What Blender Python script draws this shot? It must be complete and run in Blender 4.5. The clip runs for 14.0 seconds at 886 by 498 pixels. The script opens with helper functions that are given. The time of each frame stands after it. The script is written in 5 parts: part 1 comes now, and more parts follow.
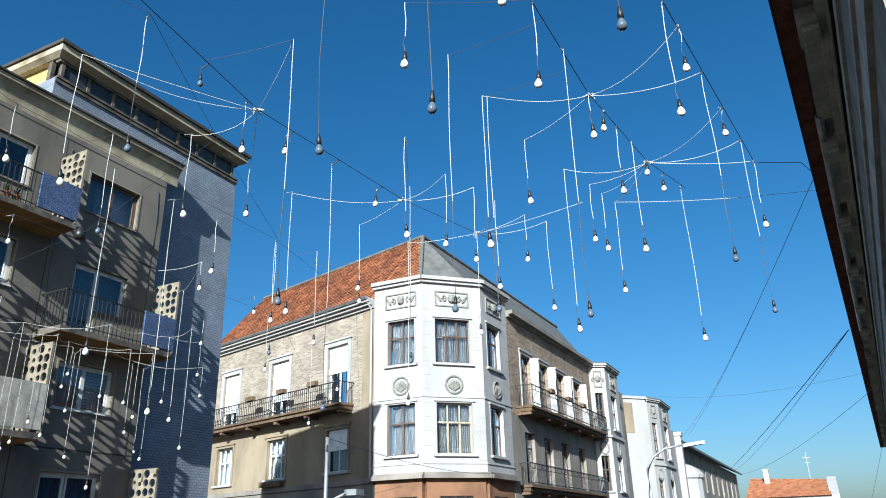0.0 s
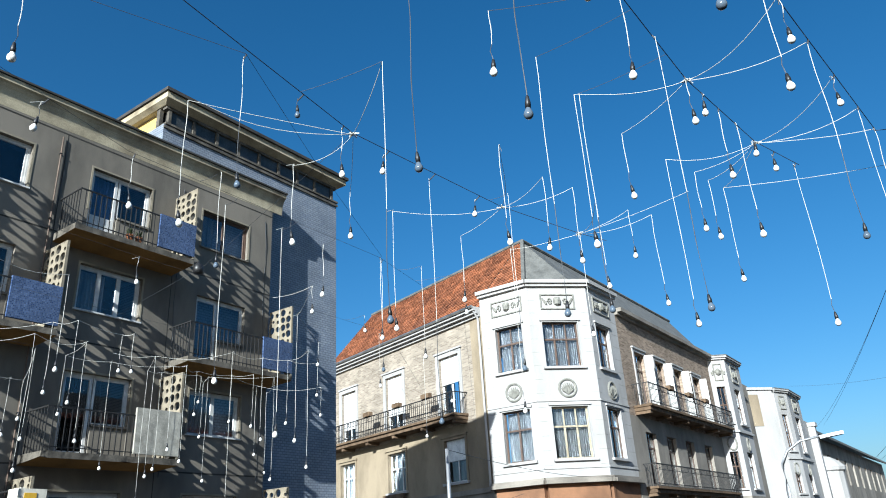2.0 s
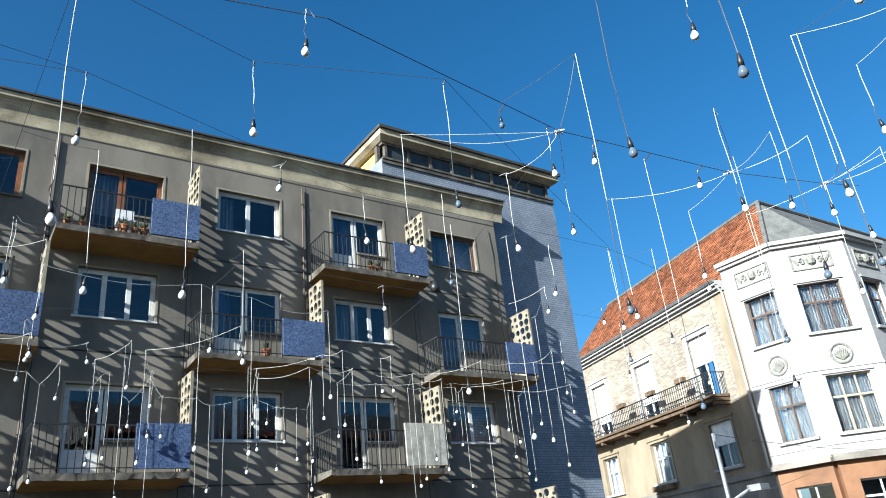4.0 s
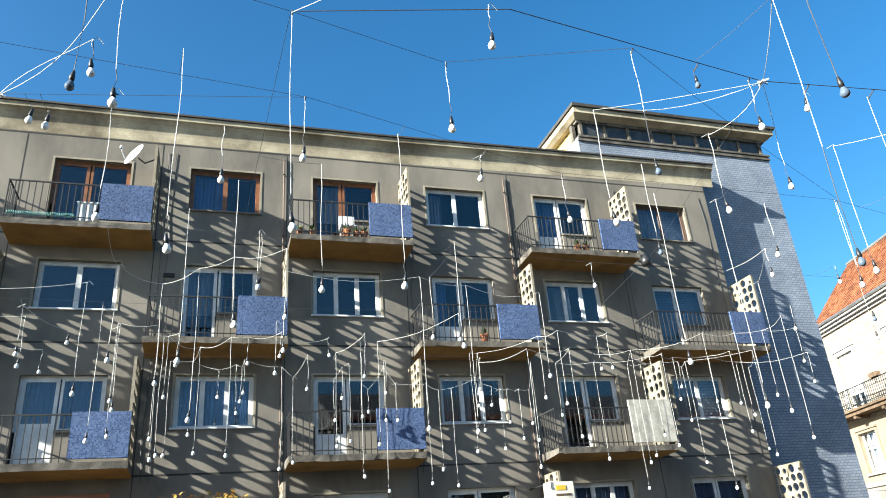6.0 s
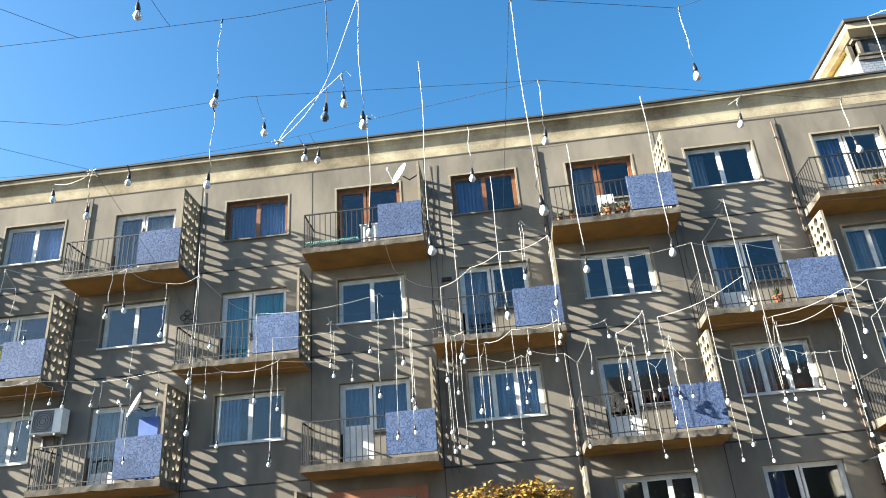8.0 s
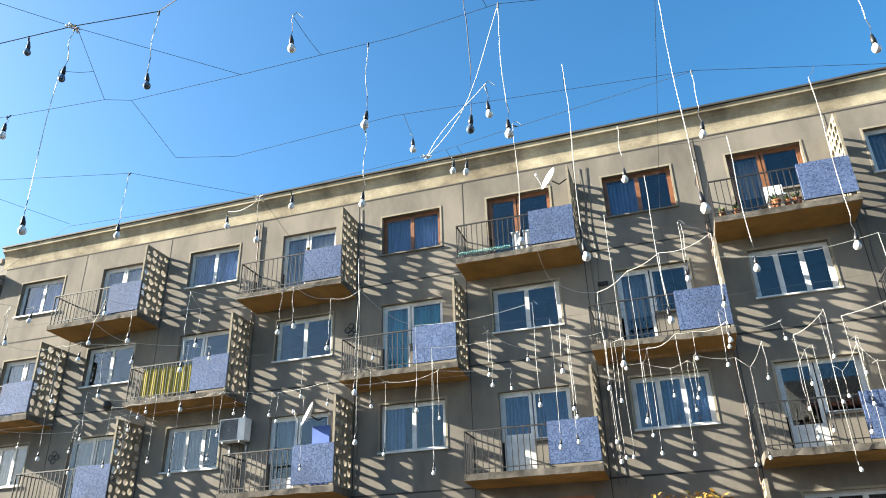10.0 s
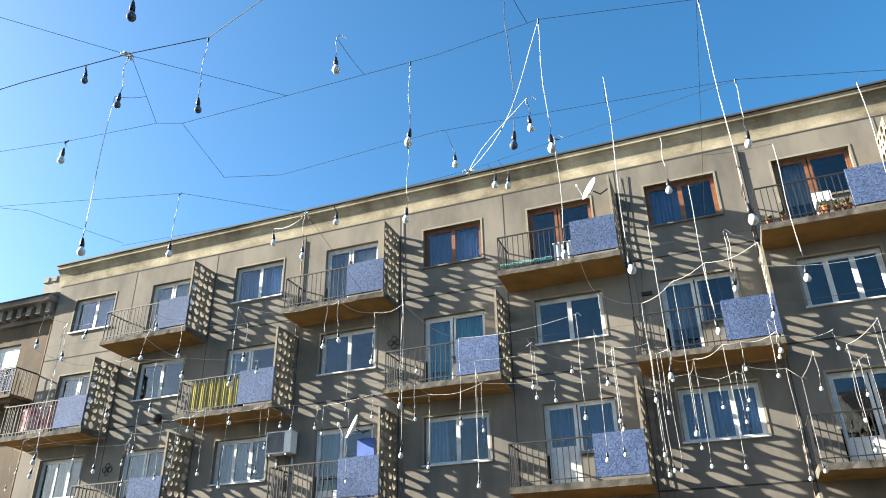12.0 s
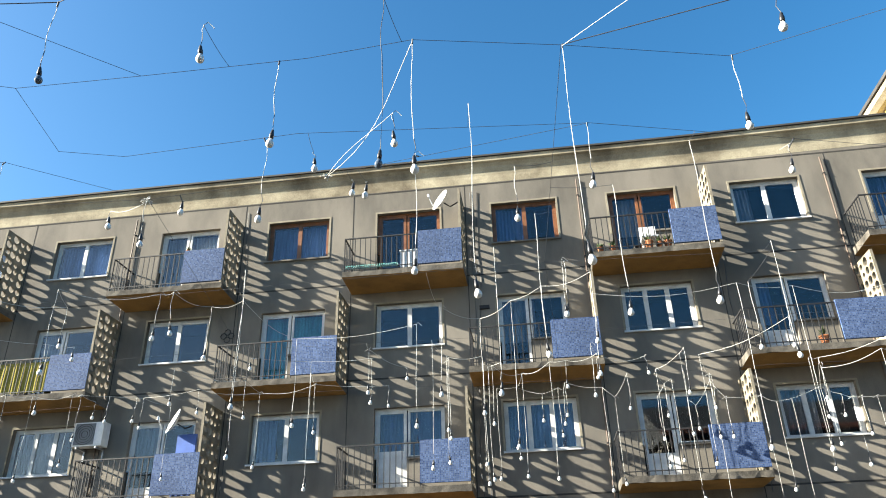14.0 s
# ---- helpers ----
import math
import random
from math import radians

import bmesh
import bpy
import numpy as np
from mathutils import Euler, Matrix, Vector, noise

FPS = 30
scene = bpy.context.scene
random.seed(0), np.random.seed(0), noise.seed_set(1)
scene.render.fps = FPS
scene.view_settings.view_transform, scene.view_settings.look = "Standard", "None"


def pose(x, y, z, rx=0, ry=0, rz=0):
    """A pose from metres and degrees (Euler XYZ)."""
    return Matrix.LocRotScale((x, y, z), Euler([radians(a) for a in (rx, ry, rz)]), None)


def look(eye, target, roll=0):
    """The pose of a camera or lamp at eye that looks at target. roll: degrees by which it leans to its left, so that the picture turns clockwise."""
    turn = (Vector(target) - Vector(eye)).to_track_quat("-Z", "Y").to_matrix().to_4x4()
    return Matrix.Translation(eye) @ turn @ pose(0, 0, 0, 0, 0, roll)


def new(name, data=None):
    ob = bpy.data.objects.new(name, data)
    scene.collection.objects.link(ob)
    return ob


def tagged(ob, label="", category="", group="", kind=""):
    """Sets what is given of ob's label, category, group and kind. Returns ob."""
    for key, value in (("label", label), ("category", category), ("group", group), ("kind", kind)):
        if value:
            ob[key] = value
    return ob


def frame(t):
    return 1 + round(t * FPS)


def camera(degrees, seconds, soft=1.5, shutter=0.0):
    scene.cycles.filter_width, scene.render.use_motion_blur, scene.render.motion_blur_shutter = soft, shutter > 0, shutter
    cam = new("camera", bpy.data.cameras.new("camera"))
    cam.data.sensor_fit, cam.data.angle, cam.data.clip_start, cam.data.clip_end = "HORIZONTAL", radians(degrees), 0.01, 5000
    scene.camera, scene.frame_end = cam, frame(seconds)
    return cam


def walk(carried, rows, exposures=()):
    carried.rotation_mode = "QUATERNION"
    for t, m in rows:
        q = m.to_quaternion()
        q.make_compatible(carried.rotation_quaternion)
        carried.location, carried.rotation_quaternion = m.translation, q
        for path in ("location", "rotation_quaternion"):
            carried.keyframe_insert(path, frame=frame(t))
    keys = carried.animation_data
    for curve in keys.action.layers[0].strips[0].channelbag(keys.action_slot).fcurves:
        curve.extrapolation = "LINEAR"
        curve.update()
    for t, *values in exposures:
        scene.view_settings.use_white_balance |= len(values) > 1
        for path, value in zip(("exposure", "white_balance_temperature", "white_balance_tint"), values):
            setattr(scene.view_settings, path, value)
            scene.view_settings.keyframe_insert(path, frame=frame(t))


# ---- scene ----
cam = camera(62.64, 14.0, soft=1.0)
PATH = [
    (0, (0.058, 0.066, 1.638), (1.7230, 0.8910, 2.3775), -1.51),
    (0.5, (0.056, 0.065, 1.637), (1.7126, 0.9081, 2.3764), -1.38),
    (1, (0.055, 0.079, 1.647), (1.6925, 0.9489, 2.3959), -2.05),
    (1.5, (0.055, 0.104, 1.663), (1.6554, 1.0391, 2.4152), -2.91),
    (2, (0.054, 0.125, 1.677), (1.5721, 1.1775, 2.4448), -3.51),
    (2.5, (0.057, 0.146, 1.692), (1.4751, 1.3208, 2.4743), -4.19),
    (3, (0.060, 0.166, 1.705), (1.3799, 1.4448, 2.4938), -5.30),
    (3.2, (0.058, 0.168, 1.706), (1.3327, 1.4865, 2.5017), -5.72),
    (5.3, (-0.106, -0.064, 1.577), (0.6631, 1.5985, 2.3796), -5.29),
    (5.5, (-0.094, -0.072, 1.554), (0.6276, 1.6097, 2.3613), -5.22),
    (6, (-0.084, -0.071, 1.562), (0.5008, 1.6583, 2.3781), -4.72),
    (6.5, (-0.060, -0.060, 1.578), (0.3688, 1.7094, 2.4064), -5.09),
    (7, (-0.065, -0.067, 1.584), (0.1853, 1.7330, 2.4184), -5.55),
    (7.5, (0.005, -0.033, 1.513), (0.0687, 1.7805, 2.3531), -5.13),
    (8, (0.014, 0.019, 1.530), (-0.1199, 1.8305, 2.3679), -4.50),
    (8.5, (0.007, 0.076, 1.561), (-0.2666, 1.8690, 2.4040), -3.94),
    (9, (0.022, 0.082, 1.572), (-0.3651, 1.8557, 2.4111), -2.53),
    (9.2, (0.022, 0.090, 1.576), (-0.4039, 1.8525, 2.4208), -2.21),
    (11.3, (-0.021, 0.004, 1.578), (-0.6628, 1.6675, 2.4843), -1.08),
    (11.5, (-0.011, -0.003, 1.584), (-0.6628, 1.6566, 2.4908), -0.89),
    (12, (-0.007, -0.000, 1.585), (-0.6425, 1.6664, 2.4889), -1.02),
    (12.5, (-0.009, -0.015, 1.576), (-0.5934, 1.6721, 2.4777), -1.29),
    (13, (-0.017, -0.041, 1.577), (-0.5306, 1.6727, 2.4722), -1.21),
    (13.5, (-0.047, -0.103, 1.674), (-0.4249, 1.6507, 2.5590), -1.57),
    (14, (-0.060, -0.112, 1.696), (-0.2846, 1.6647, 2.5862), -1.56),
]
walk(cam, [(t, look(eye, target, roll)) for t, eye, target, roll in PATH],
     exposures=[(0.0, 1.14, 5450, 4), (3.0, 1.36, 5450, 4), (5.5, 2.03, 5880, 4), (7.0, 2.5, 6250, 5), (9.0, 2.62, 6550, 7), (12.0, 2.46, 6450, 7), (14.0, 2.41, 6400, 6)])

# world, sun, exposure
SUN_WAY = Vector((4.1, 1.0, -1.74)).normalized()
SUN_AZ = math.atan2(-SUN_WAY.x, -SUN_WAY.y)
world = bpy.data.worlds.new("world")
scene.world = world
world.use_nodes = True
wn = world.node_tree.nodes
sky = wn.new("ShaderNodeTexSky")
sky.sky_type = "NISHITA"
sky.sun_disc = False
sky.sun_elevation = math.asin(-SUN_WAY.z)
sky.sun_rotation = SUN_AZ
sky.altitude = 300.0
sky.air_density = 1.0
sky.dust_density = 2.3
sky.ozone_density = 3.0
wn["Background"].inputs["Strength"].default_value = 0.056
deep = wn.new("ShaderNodeHueSaturation")
deep.inputs["Hue"].default_value = 0.494
deep.inputs["Saturation"].default_value = 1.27
world.node_tree.links.new(sky.outputs["Color"], deep.inputs["Color"])
world.node_tree.links.new(deep.outputs["Color"], wn["Background"].inputs["Color"])
sun_data = bpy.data.lights.new("sun", "SUN")
sun_data.energy = 5.0
sun_data.angle = radians(0.53)
sun_data.color = (1.0, 0.93, 0.82)
sun = new("sun", sun_data)
sun.rotation_euler = SUN_WAY.to_track_quat("-Z", "Y").to_euler()

# ---- materials ----


def material(name, color, rough=0.8, metal=0.0, spot=0.25, scale=1.5, grain=40.0, bump=0.15, second=None, vary=0.0, streak=0.0, island=0.0):
    """A surface with stains at one scale, grain at another, and fine relief."""
    m = bpy.data.materials.new(name)
    m.use_nodes = True
    nt = m.node_tree
    n, li = nt.nodes, nt.links
    b = n["Principled BSDF"]
    b.inputs["Roughness"].default_value = rough
    b.inputs["Metallic"].default_value = metal
    b.inputs["Specular IOR Level"].default_value = 0.15 if rough >= 0.85 else 0.5
    co = n.new("ShaderNodeTexCoord")
    big = n.new("ShaderNodeTexNoise")
    big.inputs["Scale"].default_value = scale
    big.inputs["Detail"].default_value = 6.0
    big.inputs["Roughness"].default_value = 0.62
    small = n.new("ShaderNodeTexNoise")
    small.inputs["Scale"].default_value = grain
    small.inputs["Detail"].default_value = 3.0
    vec = co.outputs["Object"]
    if streak:
        mp = n.new("ShaderNodeMapping")
        mp.inputs["Scale"].default_value = (1.0, 1.0, 1.0 / streak)
        li.new(vec, mp.inputs["Vector"])
        li.new(mp.outputs["Vector"], big.inputs["Vector"])
    else:
        li.new(vec, big.inputs["Vector"])
    li.new(vec, small.inputs["Vector"])
    c2 = second or tuple(c * (1.0 - spot) * 0.8 for c in color)
    ramp = n.new("ShaderNodeValToRGB")
    ramp.color_ramp.elements[0].position = 0.34
    ramp.color_ramp.elements[1].position = 0.62
    ramp.color_ramp.elements[0].color = (*c2, 1)
    ramp.color_ramp.elements[1].color = (*color, 1)
    li.new(big.outputs["Fac"], ramp.inputs["Fac"])
    mr = n.new("ShaderNodeMapRange")
    mr.inputs["From Min"].default_value, mr.inputs["From Max"].default_value = 0.25, 0.75
    mr.inputs["To Min"].default_value, mr.inputs["To Max"].default_value = 1.0 - spot * 0.6, 1.0 + spot * 0.4
    li.new(small.outputs["Fac"], mr.inputs["Value"])
    mul = n.new("ShaderNodeVectorMath")
    mul.operation = "SCALE"
    li.new(ramp.outputs["Color"], mul.inputs[0])
    li.new(mr.outputs["Result"], mul.inputs["Scale"])
    out = mul.outputs["Vector"]
    if vary or island:
        oi = n.new("ShaderNodeNewGeometry" if island else "ShaderNodeObjectInfo")
        vary = vary or island
        m2 = n.new("ShaderNodeMapRange")
        m2.inputs["To Min"].default_value, m2.inputs["To Max"].default_value = 1.0 - vary, 1.0 + vary
        li.new(oi.outputs["Random Per Island" if island else "Random"], m2.inputs["Value"])
        mul2 = n.new("ShaderNodeVectorMath")
        mul2.operation = "SCALE"
        li.new(out, mul2.inputs[0])
        li.new(m2.outputs["Result"], mul2.inputs["Scale"])
        out = mul2.outputs["Vector"]
    li.new(out, b.inputs["Base Color"])
    if bump:
        bp = n.new("ShaderNodeBump")
        bp.inputs["Strength"].default_value = bump
        bp.inputs["Distance"].default_value = 0.02
        li.new(small.outputs["Fac"], bp.inputs["Height"])
        li.new(bp.outputs["Normal"], b.inputs["Normal"])
    return m


def tile_material(name, c1, c2, mortar, w, h, rough=0.35, gap=0.012, axis="xz", bias=0.0, offset=0.5, bump=0.4):
    """Courses of small tiles or bricks too fine to be picked apart."""
    m = bpy.data.materials.new(name)
    m.use_nodes = True
    nt = m.node_tree
    n, li = nt.nodes, nt.links
    b = n["Principled BSDF"]
    b.inputs["Roughness"].default_value = rough
    b.inputs["Specular IOR Level"].default_value = 0.15 if rough >= 0.75 else 0.5
    co = n.new("ShaderNodeTexCoord")
    sep = n.new("ShaderNodeSeparateXYZ")
    com = n.new("ShaderNodeCombineXYZ")
    li.new(co.outputs["Object"], sep.inputs[0])
    li.new(sep.outputs["X" if axis[0] == "x" else "Y"], com.inputs["X"])
    li.new(sep.outputs["Z"], com.inputs["Y"])
    br = n.new("ShaderNodeTexBrick")
    br.offset = offset
    br.inputs["Color1"].default_value = (*c1, 1)
    br.inputs["Color2"].default_value = (*c2, 1)
    br.inputs["Mortar"].default_value = (*mortar, 1)
    br.inputs["Scale"].default_value = 1.0
    br.inputs["Mortar Size"].default_value = gap
    br.inputs["Mortar Smooth"].default_value = 0.1
    br.inputs["Bias"].default_value = bias
    br.inputs["Brick Width"].default_value = w
    br.inputs["Row Height"].default_value = h
    li.new(com.outputs[0], br.inputs["Vector"])
    no = n.new("ShaderNodeTexNoise")
    no.inputs["Scale"].default_value = 0.9
    no.inputs["Detail"].default_value = 7.0
    li.new(co.outputs["Object"], no.inputs["Vector"])
    mr = n.new("ShaderNodeMapRange")
    mr.inputs["From Min"].default_value, mr.inputs["From Max"].default_value = 0.3, 0.7
    mr.inputs["To Min"].default_value, mr.inputs["To Max"].default_value = 0.75, 1.12
    li.new(no.outputs["Fac"], mr.inputs["Value"])
    mul = n.new("ShaderNodeVectorMath")
    mul.operation = "SCALE"
    li.new(br.outputs["Color"], mul.inputs[0])
    li.new(mr.outputs["Result"], mul.inputs["Scale"])
    li.new(mul.outputs["Vector"], b.inputs["Base Color"])
    bp = n.new("ShaderNodeBump")
    bp.inputs["Strength"].default_value = bump
    bp.inputs["Distance"].default_value = 0.01
    bp.invert = True
    li.new(br.outputs["Fac"], bp.inputs["Height"])
    li.new(bp.outputs["Normal"], b.inputs["Normal"])
    return m


def glass_material(name, tint, ior=1.7, rough=0.02):
    m = bpy.data.materials.new(name)
    m.use_nodes = True
    b = m.node_tree.nodes["Principled BSDF"]
    b.inputs["Base Color"].default_value = (*tint, 1)
    b.inputs["Roughness"].default_value = rough
    b.inputs["IOR"].default_value = ior
    b.inputs["Transmission Weight"].default_value = 1.0
    return m


STUCCO = material("stucco", (0.215, 0.192, 0.158), 0.95, spot=0.3, scale=0.7, grain=70, bump=0.14, second=(0.122, 0.111, 0.094), streak=2.5)
EAVE = material("eave_render", (0.47, 0.41, 0.285), 0.9, spot=0.4, scale=0.7, grain=40, bump=0.12, second=(0.17, 0.14, 0.095))
ROOF_EDGE = material("roof_edge_tar", (0.05, 0.045, 0.04), 0.8, spot=0.3, scale=3, grain=40)
JOINT = material("joint_filler", (0.06, 0.056, 0.05), 0.95, spot=0.2)
SLAB_EDGE = material("balcony_concrete", (0.15, 0.135, 0.112), 0.95, spot=0.55, scale=2.5, grain=60, bump=0.2, second=(0.05, 0.045, 0.038))
SOFFIT = material("soffit_ochre", (0.33, 0.185, 0.06), 0.95, spot=0.3, scale=1.2, grain=50, bump=0.2, second=(0.20, 0.12, 0.045))
SCREEN = material("screen_concrete", (0.27, 0.235, 0.175), 0.92, spot=0.2, scale=3, grain=60, bump=0.3)
# yellow of strong sun on the eave's side, put into the colour
SUNLIT_YELLOW = material("sunlit_yellow_side", (0.55, 0.40, 0.14), 0.85, spot=0.3, scale=1.5)
DUSTY_PANE = material("dusty_pane", (0.055, 0.06, 0.06), 0.35, spot=0.6, scale=2.5, grain=20, bump=0.05)
IRON = material("black_iron", (0.014, 0.0135, 0.014), 0.7, metal=0.0, spot=0.3, scale=8)
MOSAIC = tile_material("blue_mosaic", (0.016, 0.04, 0.12), (0.10, 0.15, 0.29), (0.085, 0.11, 0.165), 0.036, 0.036, rough=0.8, gap=0.004, offset=0.0, bump=0.2)
BLUE_TILE = tile_material("blue_grey_tile", (0.27, 0.292, 0.325), (0.205, 0.23, 0.28), (0.11, 0.13, 0.165), 0.16, 0.08, gap=0.009, rough=0.55)
GREY_PANEL = material("grey_render_panel", (0.45, 0.43, 0.37), 0.9, spot=0.35, scale=2.5, grain=50)
WHITE_FRAME = material("white_frame", (0.66, 0.65, 0.62), 0.45, spot=0.08, scale=4, bump=0.03)
BROWN_FRAME = material("brown_frame", (0.22, 0.085, 0.03), 0.5, spot=0.3, scale=6, bump=0.05)
DARK_FRAME = material("dark_wood_frame", (0.10, 0.06, 0.04), 0.6, spot=0.3, scale=6, bump=0.05)
GREEN_FRAME = material("green_frame", (0.10, 0.36, 0.33), 0.5, spot=0.15, scale=6, bump=0.05)
REVEAL = material("pale_reveal", (0.29, 0.255, 0.19), 0.9, spot=0.15, scale=2)
PANE = glass_material("pane_glass", (0.72, 0.80, 0.90), 1.55)
# curtain cloth tinted with the blue that panes reflect from the sky
SKY_CURTAIN = material("sky_tinted_curtain", (0.10, 0.16, 0.30), 0.9, spot=0.35, scale=6, grain=25, bump=0.0, streak=12)
TEAL_CURTAIN = material("teal_curtain", (0.08, 0.42, 0.42), 0.9, spot=0.35, scale=6, grain=25, bump=0.0, streak=12)
CURTAIN_PALE = material("pale_curtain", (0.28, 0.275, 0.265), 0.9, spot=0.35, scale=6, grain=25, bump=0.0, streak=12)
# near-black: the dimness of unlit interiors is put into the colour
DARK_FILL = material("dark_interior_fill", (0.03, 0.028, 0.026), 0.95, spot=0.2)
STREET = material("worn_street", (0.07, 0.067, 0.062), 0.9, spot=0.3, scale=0.6, grain=80)
PAVING = material("paving", (0.09, 0.087, 0.082), 0.9, spot=0.25, scale=0.8, grain=50)
WHITE_RENDER = material("white_render", (0.38, 0.373, 0.365), 0.85, spot=0.24, scale=0.9, grain=30, bump=0.15, second=(0.31, 0.30, 0.285), streak=3)
RELIEF = material("relief_plaster", (0.26, 0.255, 0.225), 0.9, spot=0.3, scale=8)
BRICK_RENDER = tile_material("worn_pale_brick", (0.36, 0.31, 0.245), (0.21, 0.172, 0.135), (0.30, 0.268, 0.222), 0.26, 0.075, gap=0.010, axis="yz", rough=0.9)
BRICK_RENDER_X = tile_material("worn_brown_brick", (0.36, 0.275, 0.205), (0.17, 0.125, 0.09), (0.29, 0.24, 0.19), 0.26, 0.075, gap=0.010, axis="xz", rough=0.9)
OCHRE_RENDER = material("ochre_render", (0.30, 0.245, 0.17), 0.9, spot=0.22, scale=0.6, grain=35, bump=0.25, streak=2)
GREY_RENDER = material("grey_render", (0.27, 0.245, 0.21), 0.92, spot=0.3, scale=0.7, grain=35, bump=0.25, streak=2.5)
TERRACOTTA = material("terracotta", (0.40, 0.16, 0.075), 0.85, spot=0.35, scale=1.5, grain=14, bump=0.3, vary=0.3)
SLATE = material("grey_roofing", (0.13, 0.13, 0.12), 0.8, spot=0.3, scale=2, grain=12)
BROWN_WALL = material("brown_shopfront", (0.24, 0.12, 0.06), 0.8, spot=0.25, scale=1.0)
RUST = material("rusty_balcony", (0.16, 0.11, 0.07), 0.9, spot=0.4, scale=3)
SOFFIT_DARK = material("dark_soffit_boards", (0.36, 0.33, 0.26), 0.9, spot=0.3, scale=1.5, streak=4)
RED_TILE_EDGE = material("old_roof_tile", (0.22, 0.085, 0.055), 0.85, spot=0.35, scale=3)
ZINC = material("zinc_gutter", (0.45, 0.46, 0.46), 0.35, metal=0.8, spot=0.2, scale=3)
CORD_WHITE = material("white_cord", (0.60, 0.59, 0.54), 0.6, spot=0.08, bump=0)
CORD_DARK = material("dark_cable", (0.06, 0.063, 0.07), 0.6, spot=0.2, bump=0)
SOCKET = material("black_socket", (0.015, 0.015, 0.016), 0.45, spot=0.2, bump=0)
BULB_WHITE = material("opal_bulb", (0.85, 0.84, 0.79), 0.25, spot=0.05, bump=0)
BULB_GREY = material("frosted_grey_bulb", (0.10, 0.13, 0.17), 0.15, spot=0.1, bump=0)
LEAF = material("yellow_leaf", (0.40, 0.19, 0.015), 0.7, spot=0.5, scale=9, second=(0.10, 0.13, 0.03), bump=0)
TWIG = material("twig_bark", (0.12, 0.08, 0.05), 0.9)
STEEL = material("galvanised_steel", (0.40, 0.41, 0.42), 0.5, metal=0.6, spot=0.2)
WHITE_BOX = material("white_casing", (0.74, 0.74, 0.72), 0.5, spot=0.1, scale=3, bump=0.02)
YELLOW_CLOTH = material("yellow_cloth", (0.40, 0.33, 0.07), 0.9, spot=0.3, scale=5, streak=6)
RED_CLOTH = material("red_white_cloth", (0.70, 0.55, 0.52), 0.9, spot=0.5, scale=6, second=(0.35, 0.04, 0.04))
BLUE_PAINT = material("blue_door_paint", (0.05, 0.12, 0.42), 0.5, spot=0.15)
PINK_WALL = material("pink_render", (0.34, 0.16, 0.10), 0.9, spot=0.2, scale=1.2)
SIGN_WHITE = material("sign_white", (0.78, 0.74, 0.62), 0.5, spot=0.1, bump=0)
SIGN_YELLOW = material("sign_yellow", (0.75, 0.45, 0.04), 0.5, spot=0.1, bump=0)

OLD_TAN = material("stained_tan_render", (0.15, 0.112, 0.075), 0.92, spot=0.4, scale=0.8, second=(0.07, 0.058, 0.045), streak=2)
GREEN_LEAF = material("green_leaf", (0.07, 0.11, 0.03), 0.7, spot=0.4, scale=9, bump=0)
PIPE_BROWN = material("brown_pipe", (0.16, 0.11, 0.08), 0.7, spot=0.3, scale=3)
NET_CURTAIN = material("grey_net_curtain", (0.11, 0.107, 0.10), 0.9, spot=0.4, scale=7, bump=0.0, streak=10)
OLD_WOOD = material("bare_old_wood", (0.42, 0.36, 0.25), 0.8, spot=0.3, scale=5)
TERRACOTTA_TILES = material("clay_roof_tile", (0.29, 0.115, 0.055), 0.85, spot=0.4, scale=0.8, grain=9, bump=0.2, second=(0.16, 0.065, 0.036), island=0.4)


